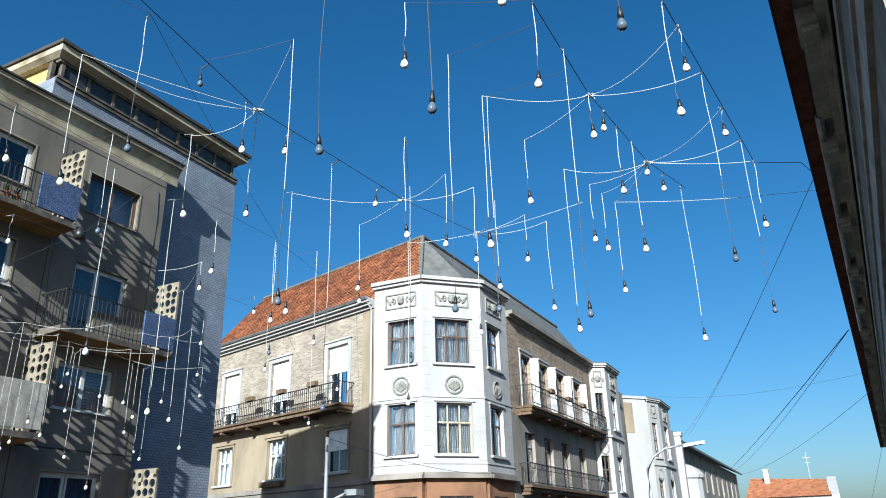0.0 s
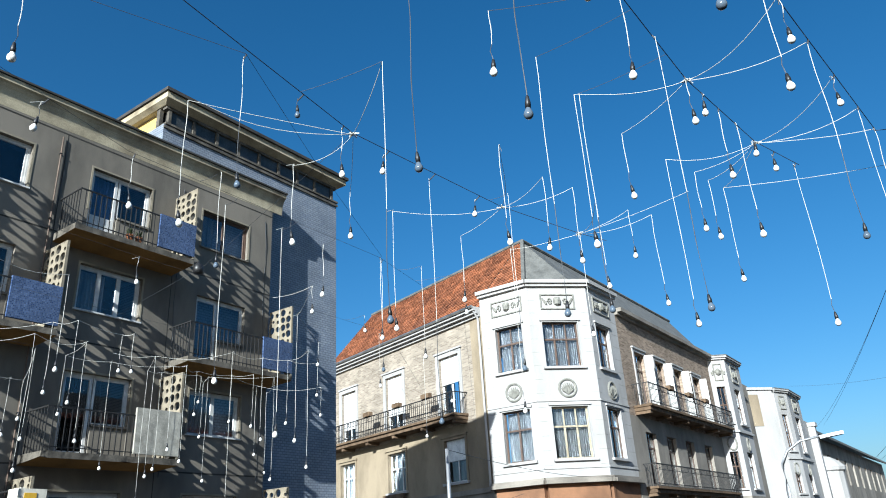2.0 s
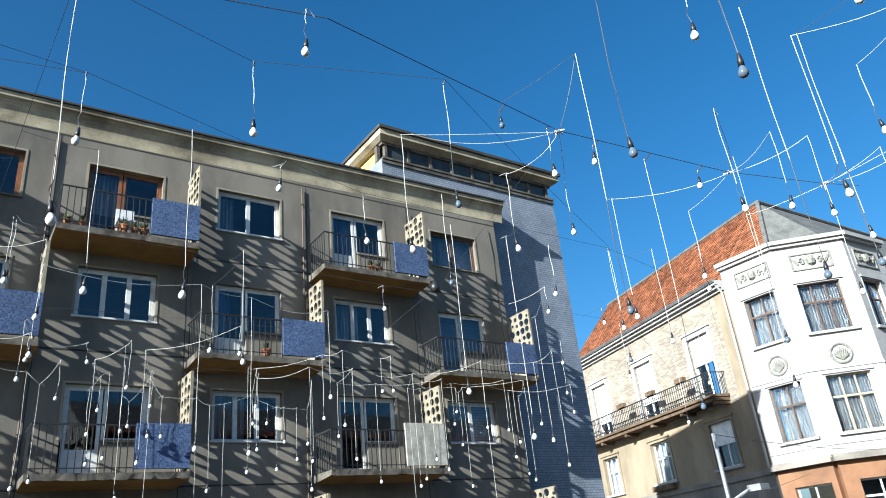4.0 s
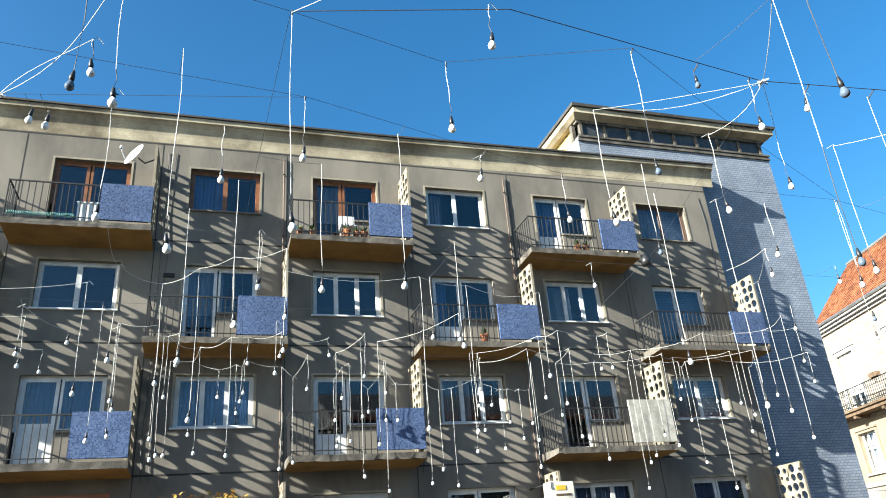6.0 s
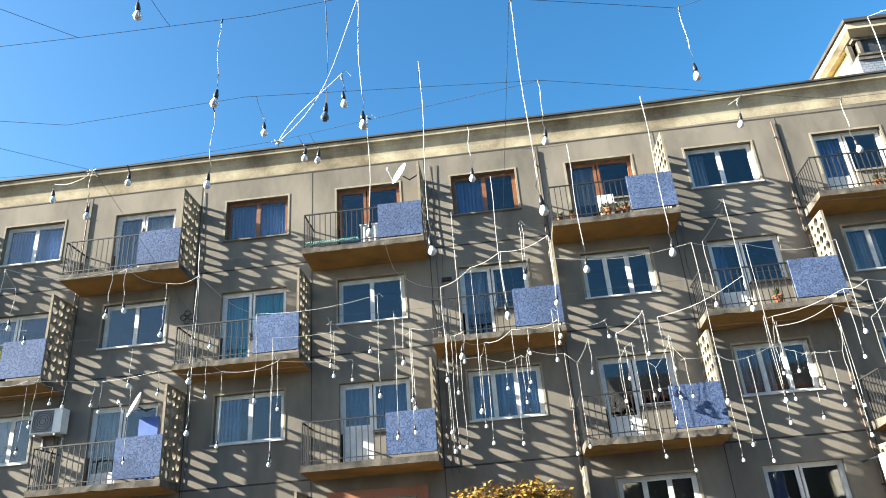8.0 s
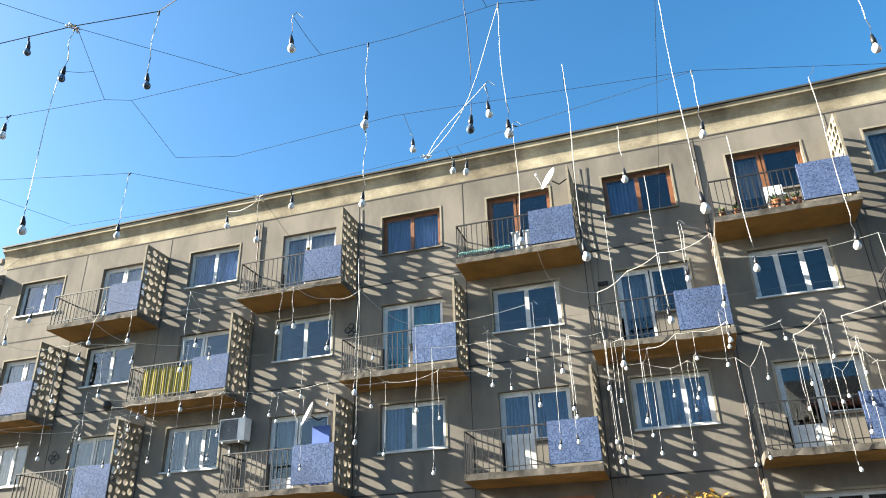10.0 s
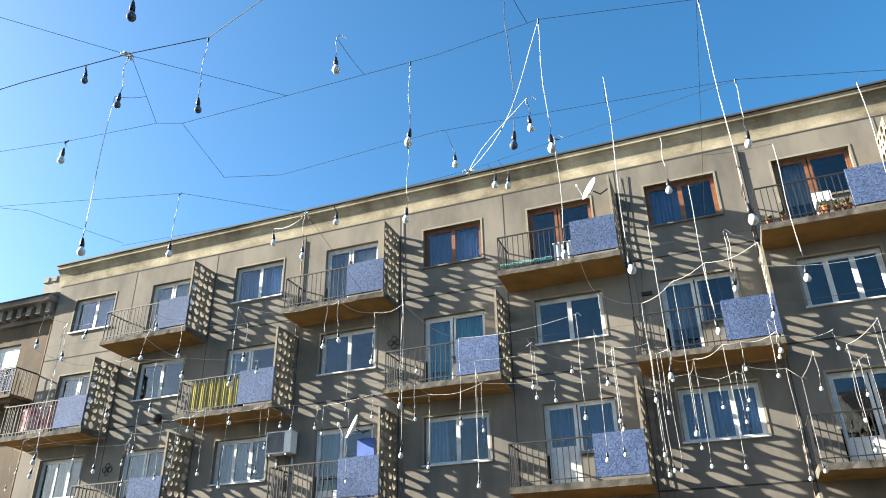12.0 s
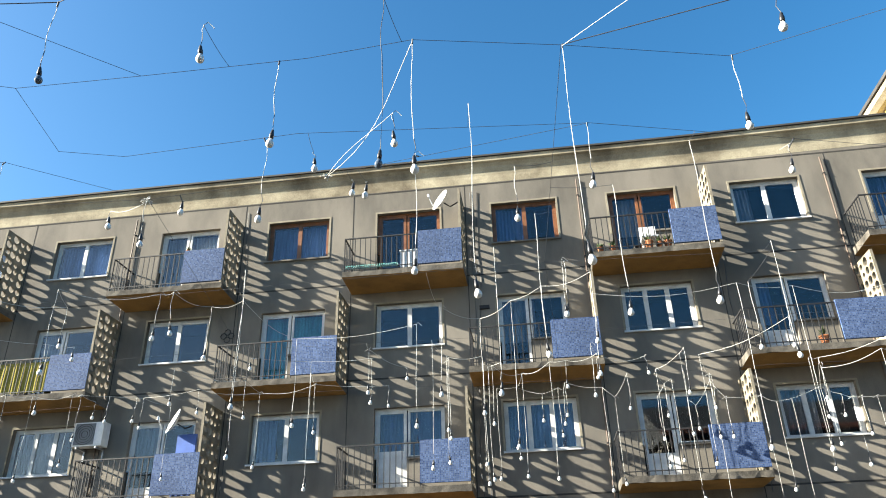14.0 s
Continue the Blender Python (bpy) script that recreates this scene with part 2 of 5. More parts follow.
# ---- mesh helpers ----
class Geo:
    """Collects simple solids into one mesh."""

    def __init__(self, m=None):
        self.v, self.f, self.m = [], [], m or Matrix()

    def add(self, verts, faces):
        k = len(self.v)
        self.v += [tuple(self.m @ Vector(p)) for p in verts]
        self.f += [tuple(i + k for i in q) for q in faces]
        return self

    def box(self, x0, y0, z0, x1, y1, z1):
        x0, x1, y0, y1, z0, z1 = min(x0, x1), max(x0, x1), min(y0, y1), max(y0, y1), min(z0, z1), max(z0, z1)
        vs = [(x0, y0, z0), (x1, y0, z0), (x1, y1, z0), (x0, y1, z0), (x0, y0, z1), (x1, y0, z1), (x1, y1, z1), (x0, y1, z1)]
        return self.add(vs, [(3, 2, 1, 0), (4, 5, 6, 7), (0, 1, 5, 4), (1, 2, 6, 5), (2, 3, 7, 6), (3, 0, 4, 7)])

    def prism(self, poly, z0, z1):
        """An upright solid over a ground polygon, counter-clockwise."""
        n = len(poly)
        vs = [(x, y, z0) for x, y in poly] + [(x, y, z1) for x, y in poly]
        return self.add(vs, [tuple(range(n - 1, -1, -1)), tuple(range(n, 2 * n))] + [(i, (i + 1) % n, n + (i + 1) % n, n + i) for i in range(n)])

    def tube(self, path, r, seg=6, cap=True):
        path = [Vector(p) for p in path]
        rs = r if isinstance(r, (list, tuple)) else [r] * len(path)
        vs, fs = [], []
        for i, p in enumerate(path):
            d = (path[min(i + 1, len(path) - 1)] - path[max(i - 1, 0)]).normalized()
            a = d.cross(Vector((0, 0, 1)))
            a = a.normalized() if a.length > 1e-3 else Vector((1, 0, 0))
            b = d.cross(a)
            vs += [p + (a * math.cos(q) + b * math.sin(q)) * rs[i] for q in (2 * math.pi * s / seg for s in range(seg))]
        for i in range(len(path) - 1):
            for s in range(seg):
                u = (s + 1) % seg
                fs.append((i * seg + s, (i + 1) * seg + s, (i + 1) * seg + u, i * seg + u))
        if cap:
            e = (len(path) - 1) * seg
            fs += [tuple(range(seg)), tuple(range(e + seg - 1, e - 1, -1))]
        return self.add(vs, fs)

    def lathe(self, prof, seg=10, at=(0, 0, 0)):
        """A solid turned round an upright axis; prof: (radius, z) from bottom to top."""
        vs, fs = [], []
        for r, z in prof:
            vs += [(at[0] + r * math.cos(2 * math.pi * s / seg), at[1] + r * math.sin(2 * math.pi * s / seg), at[2] + z) for s in range(seg)]
        for i in range(len(prof) - 1):
            for s in range(seg):
                u = (s + 1) % seg
                fs.append((i * seg + s, i * seg + u, (i + 1) * seg + u, (i + 1) * seg + s))
        e = (len(prof) - 1) * seg
        fs += [tuple(range(seg - 1, -1, -1)), tuple(range(e, e + seg))]
        return self.add(vs, fs)

    def data(self, name, mat, smooth=False, weld=False):
        me = bpy.data.meshes.new(name)
        if weld:
            seen, to, vs = {}, [], []
            for p in self.v:
                key = tuple(round(q, 4) for q in p)
                if key not in seen:
                    seen[key] = len(vs)
                    vs.append(p)
                to.append(seen[key])
            self.v, self.f = vs, [tuple(to[i] for i in q) for q in self.f]
        me.from_pydata(self.v, [], self.f)
        me.update()
        me.materials.append(mat)
        if smooth:
            me.polygons.foreach_set("use_smooth", [True] * len(me.polygons))
        return me


def part(name, geo, mat, parent=None, label="", smooth=False, weld=False):
    """One mesh object, under a thing or a part where one is given."""
    ob = new(name, geo.data(name, mat, smooth, weld) if isinstance(geo, Geo) else geo)
    ob.parent = parent
    if label:
        ob["label"] = label
    return ob


def thing(name, label, category, group="", kind="", at=None):
    ob = new(name)
    if at is not None:
        ob.matrix_basis = at
    return tagged(ob, label, category, group, kind)


def rect_with_opening(g, x0, x1, z0, z1, ox0, ox1, oz0, oz1, y0, y1):
    """A stretch of wall round one opening."""
    g.box(x0, y0, z0, ox0, y1, z1)
    g.box(ox1, y0, z0, x1, y1, z1)
    g.box(ox0, y0, z0, ox1, y1, oz0)
    g.box(ox0, y0, oz1, ox1, y1, z1)

# ---- ground ----
g = Geo().box(-600, -600, -0.5, 900, 600, 0.0)
tagged(part("ground", g, STREET), "dark worn asphalt street surface", "ground", kind="structure")
g = Geo().box(-60, 12.5, 0.0, 26, 40, 0.14)
tagged(part("pavement", g, PAVING), "pale concrete pavement along the apartment block", "pavement", kind="structure")

# ---- apartment block ----
FY = 17.0
CX = [-19.1, -15.85, -12.58, -9.38, -6.22, -3.15, -0.03, 3.05, 6.17, 9.44, 12.87]
XB = [-20.85] + [(a + b) / 2 for a, b in zip(CX, CX[1:])] + [14.66]
ZT = [11.5, 8.82, 6.12, 3.4]
ZB = [9.36, 6.72, 4.12, 1.45]
ZJ = [12.15, 9.44, 6.85, 3.95, 0.0]
HALF = 0.86

block = thing("apartment_block", "four-storey beige stucco apartment block with staggered balconies", "apartment building")


def has_balcony(r, c):
    return (c + r) % 2 == 1


def hole(r, c):
    z1 = ZT[r]
    z0 = ZB[r] + 0.06 if has_balcony(r, c) else z1 - 1.18
    return CX[c] - HALF, CX[c] + HALF, z0, z1


for r in range(4):
    for c in range(11):
        panel = Geo()
        rect_with_opening(panel, XB[c], XB[c + 1], ZJ[r + 1], ZJ[r], *hole(r, c), FY, FY + 0.3)
        if has_balcony(r, c):
            panel.box(CX[c] - 0.06, FY + 0.02, ZB[r], CX[c] + HALF, FY + 0.28, ZT[r] - 1.18)
        part("wall_panel", panel, STUCCO, block, weld=True)
part("top_wall", Geo().box(XB[0], FY, ZJ[0], XB[-1], FY + 0.3, 12.6), STUCCO, block)
part("end_wall", Geo().box(XB[0], FY + 0.3, 0, XB[0] + 0.3, FY + 10, 12.85), STUCCO, block)
part("end_wall", Geo().box(XB[-1] - 0.3, FY + 0.3, 0, XB[-1], FY + 0.9, 12.85), STUCCO, block)
# shallow room boxes, coloured near-black in place of indoor shade
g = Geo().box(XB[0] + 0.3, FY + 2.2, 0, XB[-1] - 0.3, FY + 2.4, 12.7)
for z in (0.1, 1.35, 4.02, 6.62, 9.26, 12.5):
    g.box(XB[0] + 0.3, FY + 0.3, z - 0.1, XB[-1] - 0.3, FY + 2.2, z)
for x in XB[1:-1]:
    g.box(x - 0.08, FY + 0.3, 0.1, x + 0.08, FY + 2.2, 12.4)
part("room_interior", g, DARK_FILL, block, "near-black boxes standing in for unlit rooms behind the windows")
g = Geo()
for z in ZJ[:4]:
    g.box(XB[0], FY - 0.004, z - 0.02, XB[-1], FY + 0.01, z + 0.02)
for c in range(1, 11):
    g.box(XB[c] - 0.01, FY - 0.004, 0.2, XB[c] + 0.01, FY + 0.01, ZJ[0] - 0.02)
part("panel_joints", g, JOINT, block, "dark joints between facade panels")

# eave: slab, sloped soffit, dark roofing edge
g = Geo()
prof = [(FY - 0.003, 12.19), (FY - 0.02, 12.4), (FY - 0.045, 12.54), (FY - 0.085, 12.65), (16.86, 12.73), (16.80, 12.77), (16.79, 12.89), (FY + 0.3, 12.94), (FY + 0.3, 12.66), (FY + 0.01, 12.63), (FY + 0.01, 12.19)]
n = len(prof)
stations = [(XB[0] - 0.15, 0.0), (4.0, 0.0), (XB[-1] + 0.4, 0.16)]
vs, fs = [], [tuple(range(n)), tuple(range(3 * n - 1, 2 * n - 1, -1))]
for k, (x, up) in enumerate(stations):
    vs += [(x, y, z + up) for y, z in prof]
    if k:
        fs += [((k - 1) * n + i, k * n + i, k * n + (i + 1) % n, (k - 1) * n + (i + 1) % n) for i in range(n)]
g.add(vs, fs)
part("eave", g, EAVE, block, "ochre concrete eave with dark damp stains")
g = Geo()
prof = [(16.745, 12.9), (16.745, 12.95), (FY + 9, 12.985), (FY + 9, 12.925)]
vs, fs = [], [(0, 1, 2, 3), (11, 10, 9, 8)]
for k, (x, up) in enumerate(stations):
    vs += [(x + (0.03 if k else -0.03), y, z + up) for y, z in prof]
    if k:
        fs += [((k - 1) * 4 + i, (k - 1) * 4 + (i + 1) % 4, k * 4 + (i + 1) % 4, k * 4 + i) for i in range(4)]
g.add(vs, fs)
part("roof", g, ROOF_EDGE, block, "flat dark tarred roof edge")

# blue tiled stair wing behind the right end
WY = 17.52
WE = 24.6
g = Geo().box(10.75, WY, 0.0, 18.2, WE, 14.12)
part("stair_wing_wall", g, BLUE_TILE, block, "blue-grey tiled wall of the stair wing")
for k in range(9):
    x = 10.95 + k * (18.0 - 10.95) / 8
    part("clerestory_post", Geo().box(x - 0.05, WY + 0.02, 14.192, x + 0.05, WY + 0.14, 14.698), SLAB_EDGE, block)
part("clerestory_sill", Geo().box(10.78, WY - 0.06, 14.122, 18.24, WY + 0.2, 14.19), SLAB_EDGE, block, "weathered sill of the rooftop window band")
part("clerestory_ledge", Geo().box(10.74, WY - 0.05, 13.98, 18.24, WY - 0.002, 14.06), SLAB_EDGE, block)
part("clerestory_head", Geo().box(10.8, WY, 14.7, 18.2, WY + 0.2, 14.798), SLAB_EDGE, block)
for k in range(4):
    y = WY + 0.4 + k * 2.2
    part("clerestory_post", Geo().box(10.78, y - 0.08, 14.122, 10.9, y + 0.08, 14.798), SLAB_EDGE, block)
for k in range(8):
    x = 10.95 + k * (18.0 - 10.95) / 8
    part("clerestory_pane", Geo().box(x + 0.05, WY + 0.07, 14.19, x + (18.0 - 10.95) / 8 - 0.05, WY + 0.085, 14.7), DUSTY_PANE, block)
# solid box added inside to stop sun passing through the window band
part("clerestory_core", Geo().box(11.0, WY + 0.3, 14.125, 18.1, WE - 0.2, 14.79), DARK_FILL, block)
g = Geo().add([(10.6, 17.24, 14.9), (18.45, 17.24, 14.9), (18.45, WE + 0.3, 14.9), (10.6, WE + 0.3, 14.9), (10.6, 17.24, 15.1), (18.45, 17.24, 15.1), (18.45, WE + 0.3, 15.1), (10.6, WE + 0.3, 15.1), (10.75, WY, 14.8), (18.2, WY, 14.8), (18.2, WE - 0.1, 14.8), (10.75, WE - 0.1, 14.8)], [(0, 1, 5, 4), (1, 2, 6, 5), (2, 3, 7, 6), (3, 0, 4, 7), (4, 5, 6, 7), (0, 8, 9, 1), (1, 9, 10, 2), (2, 10, 11, 3), (3, 11, 8, 0), (8, 11, 10, 9)])
part("stair_wing_eave", g, EAVE, block, "ochre eave over the rooftop windows")
# added strip whose yellow stands in for sunlight under the eave
part("rooftop_side_wall", Geo().box(10.93, WY + 0.5, 14.125, 10.995, WE - 0.2, 14.79), SUNLIT_YELLOW, block, "side wall under the eave, coloured yellow as if in strong sun")
part("stair_wing_roof", Geo().box(10.54, 17.16, 15.102, 18.52, WE + 0.35, 15.21), ROOF_EDGE, block)


def sheet(x0, x1, z0, z1, y, waves, depth=0.02):
    """A hanging curtain with folds."""
    g = Geo()
    n = max(6, int((x1 - x0) / 0.045))
    xs = [x0 + (x1 - x0) * i / n for i in range(n + 1)]
    top = [(x, y + depth * math.sin(waves * x + 1.7 * math.sin(3 * x)), z1) for x in xs]
    bot = [(x, q[1] * 1.0 + 0.006 * math.sin(9 * x), z0) for x, q in zip(xs, top)]
    back = [(a, b + 0.004, c) for a, b, c in top + bot]
    m = n + 1
    g.add(top + bot + back, [(i, m + i, m + i + 1, i + 1) for i in range(n)] + [(2 * m + i, 2 * m + i + 1, 3 * m + i + 1, 3 * m + i) for i in range(n)])
    return g


def leaf(win, x0, x1, z0, z1, mat, y, bar=0.055, kick=0.0):
    """One sash: its frame on the window mesh list, and its pane."""
    g = Geo()
    g.box(x0, y, z0, x0 + bar, y + 0.05, z1)
    g.box(x1 - bar, y, z0, x1, y + 0.05, z1)
    g.box(x0 + bar, y, z0, x1 - bar, y + 0.05, z0 + bar + kick)
    g.box(x0 + bar, y, z1 - bar, x1 - bar, y + 0.05, z1)
    part("sash", g, mat, win)
    p = part("pane", Geo().box(x0 + bar, y + 0.02, z0 + bar + kick, x1 - bar, y + 0.03, z1 - bar), PANE, win)
    p.visible_shadow = False


FRAMES = {(0, 1): WHITE_FRAME, (0, 2): WHITE_FRAME, (0, 4): BROWN_FRAME, (0, 5): BROWN_FRAME, (0, 6): BROWN_FRAME, (0, 7): BROWN_FRAME, (0, 10): DARK_FRAME, (1, 5): WHITE_FRAME}
THREE = {(1, 7), (1, 9), (2, 6), (2, 8), (2, 2), (2, 0), (3, 7), (3, 9)}
KICK = {(2, 5): 0.85, (2, 3): 0.3, (2, 7): 0.5, (1, 8): 0.6, (0, 9): 0.75}
rng = random.Random(7)
for r in range(4):
    for c in range(11):
        ox0, ox1, oz0, oz1 = hole(r, c)
        mat = FRAMES.get((r, c), WHITE_FRAME)
        y = FY + 0.13
        door = has_balcony(r, c)
        g = Geo()
        zs = oz1 - 1.18
        g.box(ox0, y - 0.01, zs, ox0 + 0.05, y + 0.07, oz1)
        g.box(ox1 - 0.05, y - 0.01, zs, ox1, y + 0.07, oz1)
        g.box(ox0 + 0.05, y - 0.01, oz1 - 0.05, ox1 - 0.05, y + 0.07, oz1)
        win = part("window", g, mat, block, ("balcony door and window, " if door else "casement window, ") + ("brown wooden frames" if mat is BROWN_FRAME else "dark wooden frames" if mat is DARK_FRAME else "white frames"))
        if door:
            xm = CX[c] - 0.08
            leaf(win, ox0 + 0.05, xm, oz0, oz1 - 0.05, mat, y, 0.075, KICK.get((r, c), 0.05))
            leaf(win, xm + 0.03, ox1 - 0.05, zs, oz1 - 0.05, mat, y)
            part("sill", Geo().box(xm + 0.02, FY - 0.03, zs - 0.05, ox1 + 0.03, FY + 0.12, zs), STUCCO, win)
        else:
            k = 3 if (r, c) in THREE else 2
            w = (ox1 - ox0 - 0.1) / k
            for i in range(k):
                leaf(win, ox0 + 0.05 + i * w, ox0 + 0.05 + (i + 1) * w, zs + 0.01, oz1 - 0.05, mat, y)
            part("sill", Geo().box(ox0 - 0.05, FY - 0.06, zs - 0.04, ox1 + 0.05, FY + 0.12, zs), WHITE_FRAME if mat is WHITE_FRAME else STUCCO, win, "thin window sill")
        cm = SKY_CURTAIN if rng.random() < 0.4 else CURTAIN_PALE
        q = rng.random()
        if (r, c) == (1, 4):
            cm, q = TEAL_CURTAIN, 0.0
        if q < 0.28:
            part("curtain", sheet(ox0 + 0.06, ox1 - 0.06, zs - (0.8 if door else 0) + 0.02, oz1 - 0.06, FY + 0.36, 70), cm, win, "drawn curtain")
        elif q < 0.65:
            s = rng.uniform(0.25, 0.55)
            part("curtain", sheet(ox0 + 0.06, ox0 + 0.06 + s * 1.6, zs + 0.02, oz1 - 0.06, FY + 0.36, 70), cm, win, "half-drawn curtain")
        if not door or rng.random() < 0.4:
            g = Geo()
            g.box(ox1, FY - 0.012, zs - 0.02, ox1 + 0.05, FY + 0.02, oz1 + 0.05)
            g.box(ox0 - 0.05, FY - 0.012, zs - 0.02, ox0, FY + 0.02, oz1 + 0.05)
            g.box(ox0, FY - 0.012, oz1, ox1, FY + 0.02, oz1 + 0.05)
            part("surround", g, REVEAL, win, "pale rendered surround")


# perforated screen: one plate with round holes, at the right end of a balcony
def screen_mesh(depth, height, seed):
    rs = random.Random(seed)
    nc, nr = 4, 9
    cw, ch = depth / nc, height / nr
    th = 0.05
    g = Geo()
    seg = 16
    for i in range(nc):
        for j in range(nr):
            cy, cz = (i + 0.5) * cw, (j + 0.5) * ch
            rad = rs.choice((0.112, 0.105, 0.085, 0.06)) * (1.0 if (i + j) % 2 else 0.85)
            lim = min(cw, ch) / 2 - 0.008
            rad = min(rad, lim)
            oy, oz = rs.uniform(-1, 1) * (cw / 2 - rad - 0.006), rs.uniform(-1, 1) * (ch / 2 - rad - 0.006)
            sq, ci = [], []
            for s in range(seg):
                a = 2 * math.pi * (s + 0.5) / seg
                u, v = math.cos(a), math.sin(a)
                k = 1 / max(abs(u), abs(v))
                snap = lambda q: math.copysign(1, q) if abs(q) > 0.95 else q
                sq.append((cy + cw / 2 * snap(u * k), cz + ch / 2 * snap(v * k)))
                ci.append((cy + oy + rad * u, cz + oz + rad * v))
            # square corners closed by doubling the nearest points
            for s in range(seg):
                a = 2 * math.pi * (s + 0.5) / seg
                if s % 4 == 1:
                    u, v = math.copysign(1, math.cos(a)), math.copysign(1, math.sin(a))
                    sq[s] = (cy + cw / 2 * u, cz + ch / 2 * v)
            vs = [(0, y, z) for y, z in sq] + [(0, y, z) for y, z in ci] + [(th, y, z) for y, z in sq] + [(th, y, z) for y, z in ci]
            fs = []
            for s in range(seg):
                t = (s + 1) % seg
                fs += [(s, t, seg + t, seg + s), (2 * seg + t, 2 * seg + s, 3 * seg + s, 3 * seg + t), (seg + s, seg + t, 3 * seg + t, 3 * seg + s)]
            g.add(vs, fs)
    e = 0.02
    g.box(-0.005, -e, -e, th + 0.005, 0, height + e)
    g.box(-0.005, 0, height, th + 0.005, depth, height + e)
    g.box(-0.005, 0, -e, th + 0.005, depth, 0)
    return g.data("screen", SCREEN)


BD = 1.0
SCREENS = [screen_mesh(BD - 0.03, 2.1, s) for s in (3, 5)]


BAR = Geo().box(0, 0, 0, 0.018, 0.018, 0.92).data("bar", IRON)


def rail(g, x0, x1, y0, zb, owner, h=0.95):
    """Front rail of a balcony: flat handrail and square bars."""
    g.box(x0, y0, zb + h - 0.03, x1, y0 + 0.03, zb + h)
    g.box(x0, y0, zb + 0.08, x1, y0 + 0.02, zb + 0.10)
    k = max(3, int((x1 - x0) / 0.135))
    for i in range(k + 1):
        part("bar", BAR, None, owner).location = (x0 + (x1 - x0 - 0.014) * i / k, y0 + 0.006, zb)


def balcony(r, c):
    x0, x1, zb = XB[c] + 0.02, XB[c + 1] + (0.1 if c == 10 else -0.02), ZB[r]
    y0 = FY - BD
    g = Geo()
    # slab, front edge thinner than its root
    n = 22
    cols = [x0 + (x1 - x0) * i / n for i in range(n + 1)]
    vs = []
    for x in cols:
        chip = rng.uniform(0, 0.008) + (0.016 if rng.random() < 0.15 else 0.0)
        vs += [(x, y0 + rng.uniform(0, 0.01) + chip * 0.5, zb - 0.15 + chip), (x, FY, zb - 0.2), (x, FY, zb), (x, y0 + rng.uniform(0, 0.008), zb - rng.uniform(0, 0.012))]
    fs = [(0, 3, 2, 1), (4 * n, 4 * n + 1, 4 * n + 2, 4 * n + 3)]
    for i in range(n):
        fs += [(4 * i + j, 4 * i + 4 + j, 4 * i + 4 + (j + 1) % 4, 4 * i + (j + 1) % 4) for j in range(4)]
    g.add(vs, [tuple(reversed(f)) for f in fs])
    slab = part("balcony", g, SLAB_EDGE, block, "projecting balcony with weathered concrete edge")
    part("soffit", Geo().add([(x0, y0, zb - 0.152), (x1, y0, zb - 0.152), (x1, FY, zb - 0.202), (x0, FY, zb - 0.202), (x0 + 0.02, y0 + 0.02, zb - 0.16), (x1 - 0.02, y0 + 0.02, zb - 0.16), (x1 - 0.02, FY, zb - 0.21), (x0 + 0.02, FY, zb - 0.21)], [(4, 7, 6, 5), (0, 4, 5, 1), (1, 5, 6, 2), (0, 3, 7, 4)]), SOFFIT, slab, "ochre painted underside")
    xp = x1 - 1.12
    g = Geo()
    rail(g, x0 + 0.03, xp, y0 + 0.03, zb, slab)
    g.box(x0 + 0.03, y0 + 0.06, zb + 0.92, x0 + 0.06, FY, zb + 0.95)
    for i in range(7):
        y = y0 + 0.05 + i * 0.13
        part("bar", BAR, None, slab).location = (x0 + 0.035, y, zb)
    part("railing", g, IRON, slab, "black iron railing")
    plain = (r, c) == (2, 9)
    z1 = zb + (1.12 if plain else 0.98)
    p = part("front_panel", Geo().box(xp - (0.1 if plain else 0), y0 - 0.01, zb + 0.06, x1 - 0.02, y0 + 0.06, z1), GREY_PANEL if plain else MOSAIC, slab, "plain grey rendered panel" if plain else "blue mosaic tile panel")
    s = part("screen", SCREENS[(r + c) % 2], SCREEN, slab, "pierced concrete screen with round holes")
    s.location = (x1 - 0.07, y0 + 0.02, zb + 0.02)
    return slab


for r in range(4):
    for c in range(11):
        if has_balcony(r, c):
            balcony(r, c)

# ---- corner house ----
# the street scene beyond is laid out at a smaller scale and enlarged about the walker's eye
EYE_AT = Vector((0.06, 0.07, 1.64))
FARTHER = Matrix.Translation(EYE_AT) @ Matrix.Scale(1.3, 4) @ Matrix.Translation(-EYE_AT)


def face_frame(p0, p1):
    """x runs along the wall from p0 to p1 as seen from outside, y goes into the house."""
    d = Vector((p1[0] - p0[0], p1[1] - p0[1], 0)).normalized()
    y = Vector((0, 0, 1)).cross(d)
    return Matrix(((d.x, y.x, 0, p0[0]), (d.y, y.y, 0, p0[1]), (0, 0, 1, 0), (0, 0, 0, 1)))


def band(fr, x0, x1, z0, z1, oz0, oz1, opens, mat, parent, label, th=0.35):
    """One storey of wall with openings through it."""
    g = Geo(fr)
    xs = [x0] + [(a[1] + b[0]) / 2 for a, b in zip(opens, opens[1:])] + [x1]
    if not opens:
        g.box(x0, 0, z0, x1, th, z1)
    for i, (a, b) in enumerate(opens):
        rect_with_opening(g, xs[i], xs[i + 1], z0, z1, a, b, oz0, oz1, 0, th)
    return part("wall", g, mat, parent, label, weld=True)


